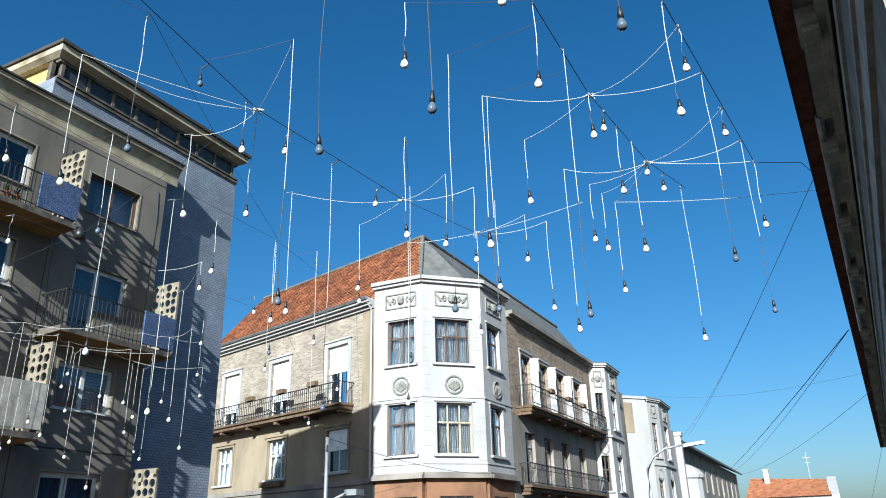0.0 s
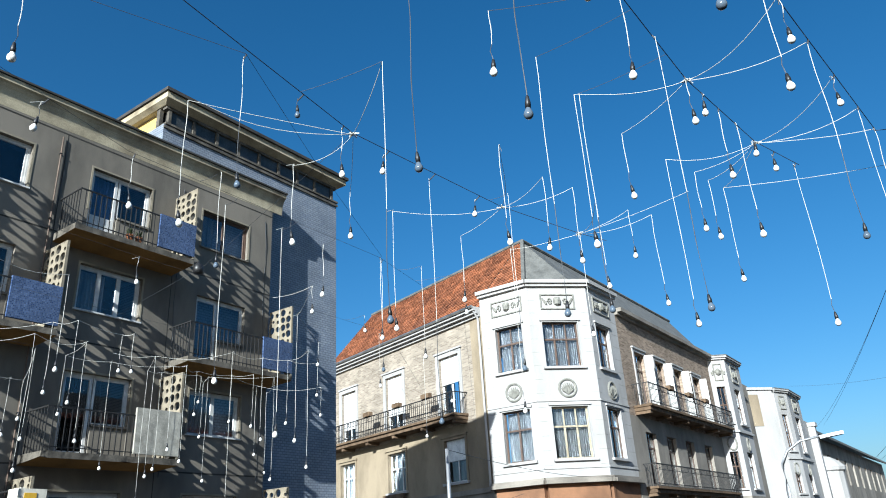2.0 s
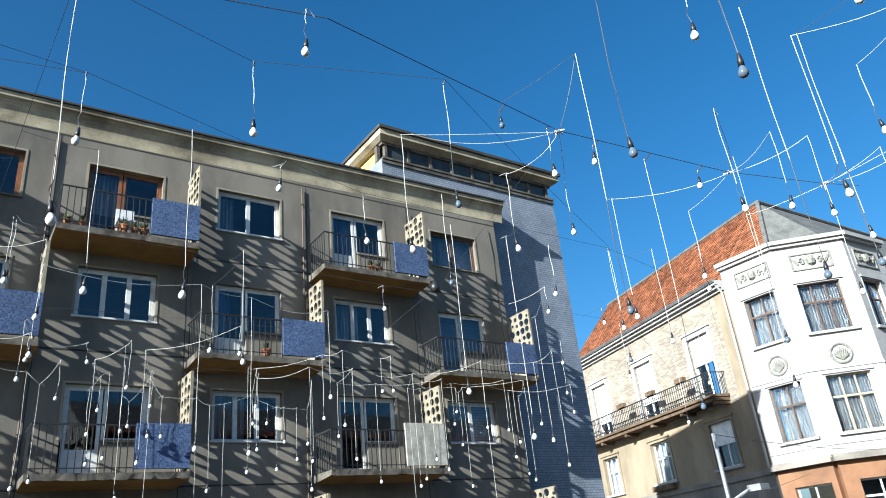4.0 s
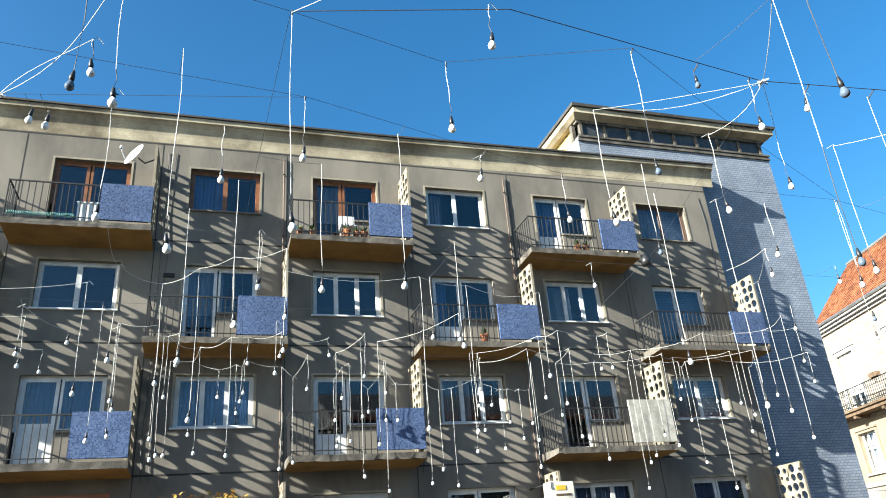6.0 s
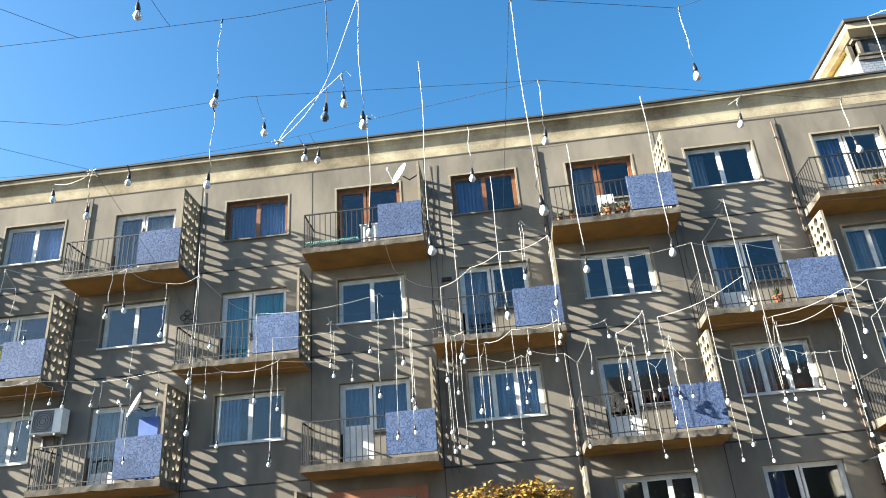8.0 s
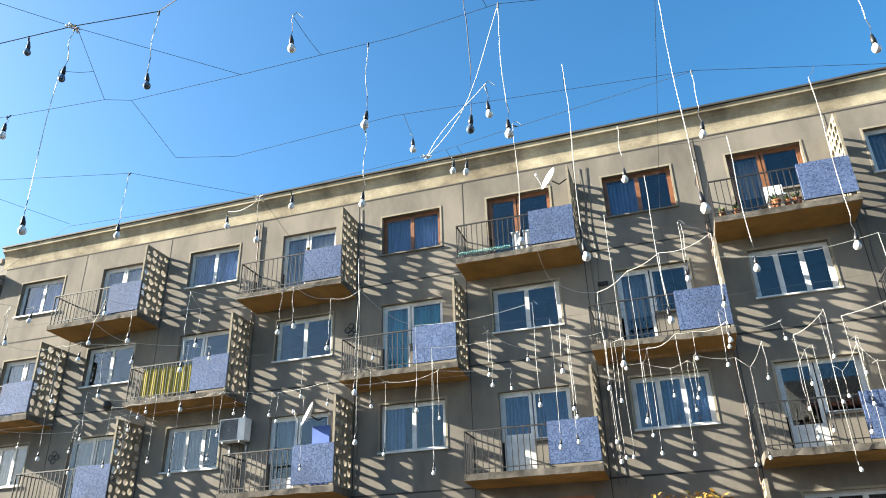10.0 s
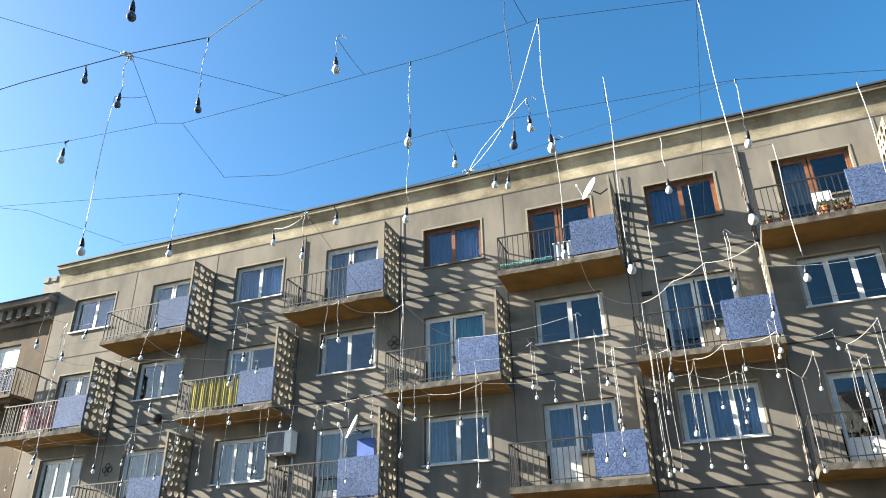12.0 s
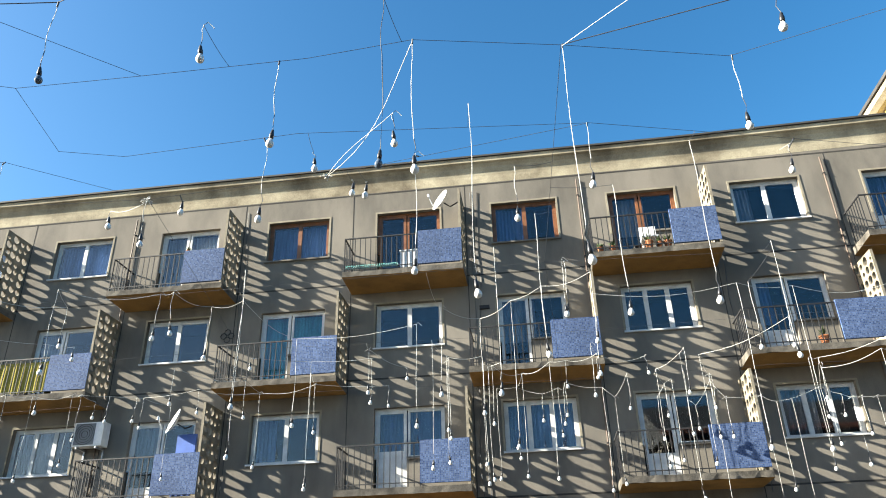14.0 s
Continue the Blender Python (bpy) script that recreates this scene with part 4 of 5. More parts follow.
part("roof", Geo().add([(63.5, 10.2, 8.5), (108.5, 10.2, 8.5), (108.5, 16, 11.5), (63.5, 16, 11.5), (63.5, 10.2, 8.7), (108.5, 10.2, 8.7), (108.5, 16, 11.7), (63.5, 16, 11.7)], [(3, 2, 1, 0), (4, 5, 6, 7), (0, 1, 5, 4), (1, 2, 6, 5), (2, 3, 7, 6), (3, 0, 4, 7)]), SLATE, row3, "dark sloping roof")
g = Geo().lathe([(1.3, 3.0), (1.3, 5.7), (1.45, 5.8), (1.5, 6.05), (1.1, 6.5), (0.5, 6.85), (0.1, 6.95)], 14, (65.8, 10.6, 0))
part("oriel", g, WHITE_RENDER, row3, "round white oriel bay with shell canopy")

far_house = thing("far_house", "low white house with a red tile roof at the street's end", "house", at=FARTHER)
part("wall", Geo().box(128, -1.0, 0, 142, 11.0, 6.4), WHITE_RENDER, far_house)
part("roof", Geo().add([(127.5, 12, 6.3), (127.5, 0.0, 6.3), (142.5, 0.0, 6.3), (142.5, 12, 6.3), (135, 11.5, 9.6), (135, 0.5, 9.0)], [(0, 1, 5, 4), (2, 3, 4, 5), (0, 4, 3), (1, 2, 5), (0, 3, 2, 1)]), TERRACOTTA, far_house, "red tile roof")
part("gable", Geo().add([(128, -1.0, 6.4), (142, -1.0, 6.4), (135, -1.0, 9.3), (128, 0.3, 6.4), (142, 0.3, 6.4), (135, 0.3, 9.3)], [(0, 1, 2), (5, 4, 3), (0, 2, 5, 3), (1, 4, 5, 2)]), WHITE_RENDER, far_house)
part("chimney", Geo().box(133, 8.5, 8.2, 133.8, 9.3, 10.6).box(132.9, 8.4, 10.6, 133.9, 9.4, 10.8), WHITE_RENDER, far_house)

mast = part("roof_antenna", Geo().tube([(135, 2.6, 8.6), (135, 2.6, 13.2)], 0.04, 5).tube([(135, 2.0, 12.4), (135, 3.2, 12.4)], 0.03, 5).tube([(135, 2.2, 11.6), (135, 3.0, 11.6)], 0.03, 5), STEEL)
mast.matrix_basis = FARTHER
tagged(mast, "thin metal roof antenna on the far house", "antenna")

# ---- building whose eave hangs over the walker ----
D93 = Matrix.Translation((0, 0.05, 0)) @ Matrix.Rotation(radians(-3.5), 4, "Z")
near = thing("eave_building", "dark building with bracketed eave and old roof tiles", "building")
EZ = 8.6
EAVE_PAINT = material("worn_eave_paint", (0.60, 0.56, 0.46), 0.85, spot=0.3, scale=2, grain=30)
part("wall", Geo(D93).box(5.5, -9.0, 0, 80, -0.68, EZ - 0.3), SOFFIT_DARK, near, "dark shaded street wall")
part("soffit", Geo(D93).box(5.5, -0.75, EZ - 0.12, 80, 0.06, EZ - 0.04), SOFFIT_DARK, near, "dark boarded soffit")
part("fascia_board", Geo(D93).box(5.5, -0.18, EZ - 0.16, 80, 0.05, EZ - 0.122), RED_TILE_EDGE, near, "dark red-brown board under the eave")
part("edge_strip", Geo(D93).box(5.5, 0.052, EZ - 0.15, 80, 0.09, EZ - 0.02), IRON, near, "black eave edge strip")
part("moulding", Geo(D93).box(5.5, -0.56, EZ - 0.34, 80, -0.45, EZ - 0.122).box(5.5, -0.60, EZ - 0.42, 80, -0.561, EZ - 0.122), EAVE_PAINT, near, "pale wooden moulding")
part("wall_moulding", Geo(D93).box(5.5, -0.679, EZ - 0.9, 80, -0.63, EZ - 0.62), EAVE_PAINT, near, "pale plaster band")
part("string_course", Geo(D93).box(5.5, -0.679, 5.7, 80, -0.62, 6.15).box(5.5, -0.679, 6.15, 80, -0.58, 6.25), EAVE_PAINT, near, "pale plaster string course")
for k in range(18):
    x = 5.72 + 4.12 * k
    g = Geo(D93).box(x, -0.449, EZ - 0.40, x + 0.62, -0.185, EZ - 0.122).box(x + 0.08, -0.449, EZ - 0.48, x + 0.54, -0.24, EZ - 0.402).box(x + 0.62, -0.449, EZ - 0.24, x + 3.3, -0.22, EZ - 0.122)
    part("bracket", g, EAVE_PAINT, near, "pale eave bracket with a boxed panel")
g = Geo(D93)
for k in range(368):
    x = 5.6 + 0.2 * k
    g.tube([(x, 0.04, EZ - 0.0), (x, -0.6, EZ + 0.35)], 0.095, 6)
t = part("roof_tiles", g, RED_TILE_EDGE, near, "old dark red roof tiles")
t["kind"] = "stuff"
part("roof", Geo(D93).add([(5.5, 0.0, EZ - 0.03), (80, 0.0, EZ - 0.03), (80, -4.5, EZ + 2.4), (5.5, -4.5, EZ + 2.4), (5.5, -4.5, EZ - 0.03), (80, -4.5, EZ - 0.03)], [(0, 1, 2, 3), (0, 4, 5, 1), (3, 2, 5, 4), (0, 3, 4), (1, 5, 2)]), SLATE, near, "dark grey roof slope")
part("gutter", Geo(D93).tube([(13, -0.24, EZ - 0.2), (30, -0.24, EZ - 0.26)], 0.07, 8), ZINC, near, "zinc pipe under the eave")

# plain filler block, added out of view to close the street beside the walker
low = thing("filler_building", "unseen plain grey filler building along the street", "building")
part("wall", Geo().box(-70, -9, 0, 2.4, -1.6, 6.2), GREY_RENDER, low)
part("roof", Geo().box(-70.2, -9.2, 6.2, 2.45, -1.5, 6.4), SLATE, low)

# ---- older house beyond the block's far end ----
old = thing("old_house", "old tan house with notched cornice beside the apartment block", "house")
S = face_frame((-38.0, 17.3), (-20.87, 17.3))
band(S, 0, 17.1, 7.9, 11.1, 8.5, 10.4, [(12.2, 13.4), (14.3, 15.5)], OLD_TAN, old, "stained tan upper wall")
band(S, 0, 17.1, 0, 7.9, 3.4, 6.2, [(12.2, 13.4), (14.3, 15.5)], OLD_TAN, old, "stained tan lower wall")
for a, b in ((12.2, 13.4), (14.3, 15.5)):
    old_window(S, a, b, 8.5, 10.4, old, WHITE_FRAME, cols=2, blind=0.4)
    old_window(S, a, b, 3.4, 6.2, old, DARK_FRAME, cols=2)
g = Geo(S).box(0, -0.12, 11.1, 17.05, 0.3, 11.25).box(0, -0.6, 11.62, 17.05, 0.3, 11.8)
for k in range(38):
    g.box(0.1 + 0.45 * k, -0.4, 11.25, 0.32 + 0.45 * k, 0.0, 11.62)
g.box(0, -0.02, 11.25, 17.05, 0.3, 11.62)
part("cornice", g, GREY_RENDER, old, "grey notched cornice")
part("roof", Geo(S).add([(0, -0.7, 11.8), (17.05, -0.7, 11.8), (17.05, 5, 14.6), (0, 5, 14.6), (0, 9, 11.8), (17.05, 9, 11.8)], [(0, 1, 2, 3), (3, 2, 5, 4), (0, 3, 4), (1, 5, 2), (0, 4, 5, 1)]), SLATE, old, "grey roof")
g = Geo(S).box(15.4, 0.4, 11.9, 16.9, 1.6, 12.9)
for k in range(4):
    g.box(15.35 + 0.4 * k, 0.35, 12.9, 15.6 + 0.4 * k, 1.65, 13.1)
part("chimney", g, GREY_RENDER, old, "rendered chimney stack")
long_balcony(S, 11.5, 16.6, 8.3, 0.9, old, depth=0.8, label="rusty balcony with iron railing")
part("downpipe", Geo(S).tube([(16.95, -0.12, 11.1), (16.95, -0.12, 0.2)], 0.06, 8), RUST, old)

# ---- street furniture and overhead lines ----


def polar(az, slope, d):
    a = radians(az)
    return Vector((d * math.sin(a), d * math.cos(a), 1.64 + slope * d))


lamp = thing("street_lamp", "grey street lamp with curved arm and flat head", "street lamp")
p = polar(78.2, 0.0, 34)
part("pole", Geo().tube([(p.x, p.y, 0), (p.x, p.y, 3.2), (p.x, p.y, 4.2), polar(78.7, 0.0905, 34), polar(79.6, 0.1, 34), polar(81.0, 0.1035, 34)], [0.09, 0.08, 0.065, 0.055, 0.05, 0.045], 8), STEEL, lamp, "curved grey pole", smooth=True)
a, b = polar(80.9, 0.1, 34), polar(82.4, 0.103, 34)
d = b - a
g = Geo()
for q, w in ((0, 0.1), (0.25, 0.2), (0.75, 0.22), (1.0, 0.12)):
    c = a + d * q
    n = Vector((-d.y, d.x, 0)).normalized()
    g.v += [tuple(c - n * w), tuple(c + n * w), tuple(c + n * w * 0.7 + Vector((0, 0, 0.13))), tuple(c - n * w * 0.7 + Vector((0, 0, 0.13)))]
for i in range(3):
    g.f += [(4 * i + j, 4 * i + (j + 1) % 4, 4 * i + 4 + (j + 1) % 4, 4 * i + 4 + j) for j in range(4)]
g.f += [(3, 2, 1, 0), (12, 13, 14, 15)]
part("lamp_head", g, WHITE_BOX, lamp, "pale flat lamp head")

post = thing("lamp_post", "slim grey post with a floodlight bracket", "lamp post")
p = polar(54.4, 0.0, 19)
part("pole", Geo().tube([(p.x, p.y, 0), (p.x, p.y, 1.64 + 19 * 0.128)], [0.06, 0.045], 8), STEEL, post, smooth=True)
q = polar(56.3, 0.061, 19)
part("arm", Geo().tube([(p.x, p.y, 1.64 + 19 * 0.045), q], 0.035, 6), STEEL, post)
part("floodlight", Geo().box(q.x - 0.1, q.y - 0.2, q.z - 0.12, q.x + 0.25, q.y + 0.15, q.z + 0.02), STEEL, post, "grey floodlight head")


def overhead(a, b, sag=0.3, r=0.012, label="thin dark overhead line", n=24):
    pts = []
    for i in range(n + 1):
        s = i / n
        c = a.lerp(b, s)
        c.z -= sag * 4 * s * (1 - s)
        pts.append(c)
    return tagged(part("overhead_cable", Geo().tube(pts, r * 0.6, 5), CORD_DARK), label, "cable", group="overhead cables")


overhead(polar(93.0, 0.43, 16.5), polar(81.4, 0.115, 60), 0.4, 0.011)
overhead(polar(93.0, 0.43, 16.5), polar(81.0, 0.115, 60), 0.6, 0.011)
overhead(polar(93.1, 0.225, 30), polar(83.8, 0.0695, 100), 0.2, 0.03)
overhead(polar(93.1, 0.225, 30), polar(84.0, 0.0675, 100), 0.6, 0.018)
overhead(polar(94.0, 0.155, 42), polar(84.4, 0.064, 110), 0.8, 0.018)
overhead(polar(94.0, 0.173, 42), polar(79.8, 0.166, 60), 0.5, 0.01)
overhead(polar(94.2, 0.12, 46), polar(92.2, 0.03, 60), 0.1, 0.013)
overhead(polar(54.4, 0.127, 19), polar(66.8, 0.078, 40.4), 0.25, 0.014)
overhead(polar(43.0, 0.055, 22), polar(60.0, 0.065, 28), 0.4, 0.01)

# ---- net of cables with hanging bulbs ----
NET = 6.15


def swag(a, b, sag, r, mat, name, label, n=10, bow=0.0, owner=None):
    pts = []
    side = Vector((a[1] - b[1], b[0] - a[0], 0))
    for i in range(n + 1):
        s = i / n
        c = Vector(a).lerp(Vector(b), s)
        c.z -= sag * 4 * s * (1 - s)
        c += side * bow * math.sin(math.pi * s) * (1 - 0.6 * s)
        pts.append(c)
    if owner:
        return part("wire", Geo().tube(pts, r, 5), mat, owner)
    ob = part(name, Geo().tube(pts, r, 5), mat)
    return tagged(ob, label, "cable", group="light net cables")


CABLES = [
    [(0.4, 4.98), (2.3, 4.55), (5.42, 5.0), (8.25, 4.75), (9.9, 4.35), (10.5, 4.15)],
    [(-36, -1.7), (-24, 3.3), (-5.6, 3.64), (-4.42, 3.71), (-3.63, 3.81), (-1.5, 3.2), (3.0, -1.7)],
    [(3.0, -1.65), (5.2, 1.66), (6.95, 1.63), (8.85, 1.4), (9.9, 1.1)],
    [(3.2, -1.65), (5.8, 0.6), (9.6, 0.15), (9.9, -0.4), (10.6, -0.62)],
    [(-36, 8.4), (-6.91, 4.37), (-6.01, 4.52), (-4.9, 4.63), (-4.66, 4.73), (-3.43, 4.76), (-1.86, 4.78), (-0.89, 4.7), (0.4, 4.98), (1.93, 5.38), (3.7, 4.8), (6.0, 6.0), (8.5, 7.2)],
    [(-34, 17.4), (-7.2, 6.64), (-4.46, 6.85), (-2.23, 6.7), (0.7, 6.2), (4.0, 7.2), (8.5, 7.25), (12, 8), (34.8, 22.6)],
    [(-32, 17.4), (-12, 9.3), (-6, 9.6), (0, 9.5), (5.9, 9.9), (12, 10.0), (35, 23.6)],
    [(-30, 17.4), (-18, 12.3), (-12, 12.5), (-6, 12.3), (0, 12.6), (4.48, 12.44), (10, 12.7), (15, 12.4), (35, 24.6)],
    [(-27, 17.4), (-20, 15.3), (-14, 15.6), (-7, 15.3), (0.5, 15.7), (5, 15.5), (9, 15.8), (14.5, 17.1)],
    [(5.42, 5.0), (6.8, 9.5), (7.2, 12.4), (9.0, 15.8), (9.2, 17.05)],
    [(-4.46, 6.85), (-5.5, 12.3), (-7, 15.3), (-7.2, 17.05)],
    [(0.4, 4.98), (0.2, 9.5), (0.5, 15.7), (0.6, 17.05)],
    [(-8.9, -1.6), (-5.14, 2.9), (-4.42, 3.74), (-3.43, 4.76)],
    [(-4.42, 3.74), (-4.9, 4.63)],
    [(-4.66, 4.73), (-4.89, 5.75), (-4.26, 5.96), (-2.3, 5.87), (0.7, 6.2)],
    [(-7.92, 5.21), (-5.57, 5.85), (-4.46, 6.85)],
    [(-36, 9.5), (-7.92, 5.21), (-7.56, 5.47), (-7.14, 6.6)],
]
MAIN = (0, 1, 2, 3)
for k, row in enumerate(CABLES):
    for a, b in zip(row, row[1:]):
        swag((*a, NET + 0.02), (*b, NET + 0.02), 0.0, 0.0045 if k in MAIN else 0.0024, CORD_DARK, "net_cable", "thin dark cable stretched over the street")


def bulb_meshes(s, glass):
    """Socket and lamp, hanging from the origin."""
    g = Geo().lathe([(0.012 * s, -0.125 * s), (0.026 * s, -0.122 * s), (0.027 * s, -0.07 * s), (0.021 * s, -0.05 * s), (0.016 * s, -0.012 * s), (0.007 * s, 0.0)], 10)
    sock = g.data("socket", SOCKET, True)
    prof = [(0.003, -0.232), (0.018, -0.23), (0.034, -0.219), (0.0435, -0.2), (0.045, -0.183), (0.040, -0.163), (0.030, -0.144), (0.0235, -0.132), (0.021, -0.12)]
    lampm = Geo().lathe([(r * s, z * s) for r, z in prof], 12).data("bulb", glass, True)
    return sock, lampm


WHITE_SET, GREY_SET = bulb_meshes(0.78, BULB_WHITE), bulb_meshes(0.66, BULB_GREY)
rb = random.Random(21)


def hanging_bulb(x, y, z, drop, kind="w", tail=0.16):
    """A stiff cord, a thin dark tail, a socket and a bulb; drop: from the net to the bulb's middle."""
    dark = kind == "d"
    th = thing("hanging_bulb", "frosted grey bulb in a black socket on a long cord" if dark else "white bulb in a black socket on a white cord", "light bulb", group="hanging bulbs", at=Matrix.Translation((x, y, z)))
    end = max(0.03, drop - 0.15)
    tail = min(tail + (0.3 * end if dark and end > 1.2 else 0.0), end * 0.6)
    w, ph = rb.uniform(0.002, 0.007), rb.uniform(0, 6.28)
    n = 7
    k = end - tail
    hook = rb.random() < 0.3 and not dark
    pts = [(0.09 * rb.choice((-1, 1)), 0.02, -0.03), (0.03, 0.01, 0.035)] if hook else []
    pts += [(w * min(i, 2) * math.sin(ph + 5 * i / n), w * min(i, 2) * math.cos(ph + 4 * i / n), -k * i / n) for i in range(n + 1)]
    part("cord", Geo().tube(pts, 0.0036 if not dark and y < 9.2 else 0.0033, 5), CORD_WHITE if not dark or tail < 0.5 * end else CORD_DARK, th)
    e = pts[-1]
    off = rb.uniform(-0.02, 0.02)
    part("tail", Geo().tube([e, (e[0] + off, e[1] + 0.012, e[2] - tail * 0.5), (e[0], e[1], -end)], 0.0038, 5), CORD_DARK, th, "thin dark wire")
    tilt = Euler((rb.uniform(-0.1, 0.1), rb.uniform(-0.16, 0.16), 0))
    for name, me in zip(("socket", "bulb"), GREY_SET if dark else WHITE_SET):
        ob = part(name, me, None, th)
        ob.location, ob.rotation_euler = (e[0], e[1], -end), tilt
    return th


LAID = []


def arm(a, b, sag=None, owner=None):
    """A white wire from a node of the net to the head of a drop."""
    d = math.dist(a, b)
    if owner is None and any(math.dist(a, p) < 0.2 and math.dist(b, q) < 0.3 for p, q in LAID):
        return
    LAID.append((a, b))
    if d > 0.02:
        swag((*a, NET), (*b, NET), -0.05 if sag is None else sag, 0.0033 if owner is None else 0.0029, CORD_WHITE, "net_wire", "white wire branching from a cable knot", n=8, bow=rb.uniform(-0.1, 0.1), owner=owner)


def knot(x, y):
    g = Geo()
    for k in range(5):
        a = rb.uniform(0, 6.28)
        g.tube([(x - 0.05 * math.cos(a), y - 0.05 * math.sin(a), NET + rb.uniform(-0.02, 0.02)), (x, y, NET + rb.uniform(-0.01, 0.03)), (x + 0.07 * math.cos(a + 0.6), y + 0.07 * math.sin(a + 0.6), NET + rb.uniform(-0.03, 0.03))], 0.006, 5)
    return tagged(part("cable_knot", g, CORD_WHITE), "knot of white wire on a dark cable", "cable knot", group="cable knots")


NODES = [(5.42, 5.0), (8.25, 4.75), (9.9, 4.35), (6.95, 1.63), (8.85, 1.4), (-4.46, 6.85)]
for nd in ((-4.42, 3.71), (-2.23, 6.7)):
    knot(*nd)
for nd in NODES:
    knot(*nd)


def on_cable(x, y):
    """The nearest point of any cable."""
    best = None
    p = Vector((x, y))
    for row in CABLES:
        for a, b in zip(row, row[1:]):
            a, b = Vector(a), Vector(b)
            t = max(0.0, min(1.0, (p - a).dot(b - a) / (b - a).length_squared))
            q = a.lerp(b, t)
            if best is None or (q - p).length < (best - p).length:
                best = q
    return best.x, best.y


def drops(rows, nodes, reach=2.05):
    for x, y, drop, kind in rows:
        hanging_bulb(x, y, NET, drop, kind)
        near_node = min(nodes, key=lambda n: math.dist(n, (x, y)))
        q = on_cable(x, y)
        if math.dist(q, (x, y)) < 0.12:
            swag((x, y, NET - 0.03), (q[0] + 0.004, q[1], NET + 0.025), 0.0, 0.008, CORD_DARK, "net_cable", "thin dark cable stretched over the street", n=2)
            continue
        if kind == "w" and math.dist(near_node, (x, y)) < reach:
            arm(near_node, (x, y), rb.uniform(0.02, 0.1))
        else:
            swag((x, y, NET), (*q, NET + 0.02), 0.02, 0.0024, CORD_DARK, "net_cable", "thin dark cable stretched over the street")


SOUTH = [
    (5.22, 1.65, 0.90, 'w'),
    (6.01, 1.62, 2.78, 'd'),
    (6.89, 1.62, 0.54, 'w'),
    (7.32, 1.57, 0.23, 'w'),
    (7.76, 1.54, 0.85, 'w'),
    (8.21, 1.46, 1.43, 'w'),
    (8.80, 1.40, 0.19, 'w'),
    (9.30, 1.31, 0.22, 'w'),
    (9.82, 1.15, 2.19, 'w'),
    (9.84, 2.09, 1.36, 'w'),
    (9.46, 2.18, 0.85, 'w'),
    (9.09, 2.25, 0.83, 'w'),
    (5.79, 0.61, 1.19, 'w'),
    (6.20, 0.53, 0.51, 'w'),
    (7.10, 0.46, 2.14, 'd'),
    (7.95, 0.37, 0.34, 'w'),
    (8.83, 0.25, 2.23, 'd'),
    (9.50, 0.16, 0.91, 'w'),
    (4.53, 1.67, 0.52, 'w'),
]
MID = [
    (4.67, 2.67, 0.69, 'w'),
    (8.48, 2.42, 2.20, 'w'),
    (7.50, 2.60, 0.84, 'w'),
    (9.59, 3.40, 0.73, 'w'),
    (10.00, 3.20, 1.41, 'w'),
    (8.91, 3.60, 1.32, 'w'),
    (6.38, 2.67, 1.77, 'w'),
    (6.4, 2.62, 2.48, 'd'),
    (8.37, 3.69, 1.07, 'w'),
    (9.82, 4.30, 1.66, 'w'),
    (7.82, 3.85, 1.02, 'w'),
    (5.54, 2.67, 2.69, 'd'),
    (6.75, 3.86, 1.28, 'w'),
    (4.61, 3.87, 2.68, 'd'),
    (7.91, 4.44, 2.46, 'd'),
]
NORTH = [
    (7.76, 4.88, 0.24, 'w'),
    (8.67, 5.75, 1.05, 'w'),
    (6.85, 4.99, 3.14, 'd'),
    (7.28, 5.96, 1.72, 'w'),
    (6.01, 5.05, 0.22, 'w'),
    (5.23, 5.00, 0.62, 'w'),
    (6.45, 6.00, 0.65, 'w'),
    (4.51, 4.95, 0.23, 'd'),
    (8.51, 7.24, 1.34, 'w'),
    (9.24, 6.96, 1.58, 'w'),
    (8.6, 7.3, 1.85, 'd'),
    (9.98, 6.60, 0.75, 'w'),
    (10.58, 9.44, 0.33, 'w'),
    (9.68, 5.47, 2.61, 'w'),
    (11.79, 10.09, 1.16, 'w'),
    (14.24, 10.75, 1.91, 'w'),
    (14.14, 9.89, 1.22, 'w'),
    (4.08, 7.23, 0.65, 'w'),
    (3.8, 5.82, 1.41, 'w'),
    (5.46, 6.03, 1.03, 'w'),
    (6.65, 7.53, 2.95, 'w'),
    (7.46, 7.49, 0.83, 'w'),
    (3.7, 4.83, 1.42, 'd'),
    (4.99, 6.79, 1.26, 'd'),
    (5.6, 7.48, 2.4, 'w'),
    (5.89, 9.92, 0.41, 'w'),
]
CENTRE = [
    (-1.16, 6.41, 1.42, 'w'),
    (-0.50, 5.64, 2.04, 'w'),
    (-0.11, 6.85, 0.68, 'w'),
    (0.41, 4.97, 2.11, 'w'),
    (0.67, 6.19, 0.73, 'w'),
    (1.02, 7.46, 1.62, 'w'),
    (1.77, 6.67, 1.86, 'w'),
    (0.09, 8.00, 1.86, 'w'),
    (-0.49, 8.84, 2.05, 'w'),
    (0.47, 9.49, 0.81, 'w'),
    (2.87, 6.97, 0.31, 'w'),
    (1.95, 5.39, 0.76, 'w'),
    (2.08, 4.52, 0.45, 'w'),
    (3.29, 9.36, 1.65, 'w'),
    (3.31, 10.78, 1.07, 'w'),
    (-1.26, 5.67, 0.36, 'w'),
    (-0.89, 4.70, 1.33, 'w'),
]
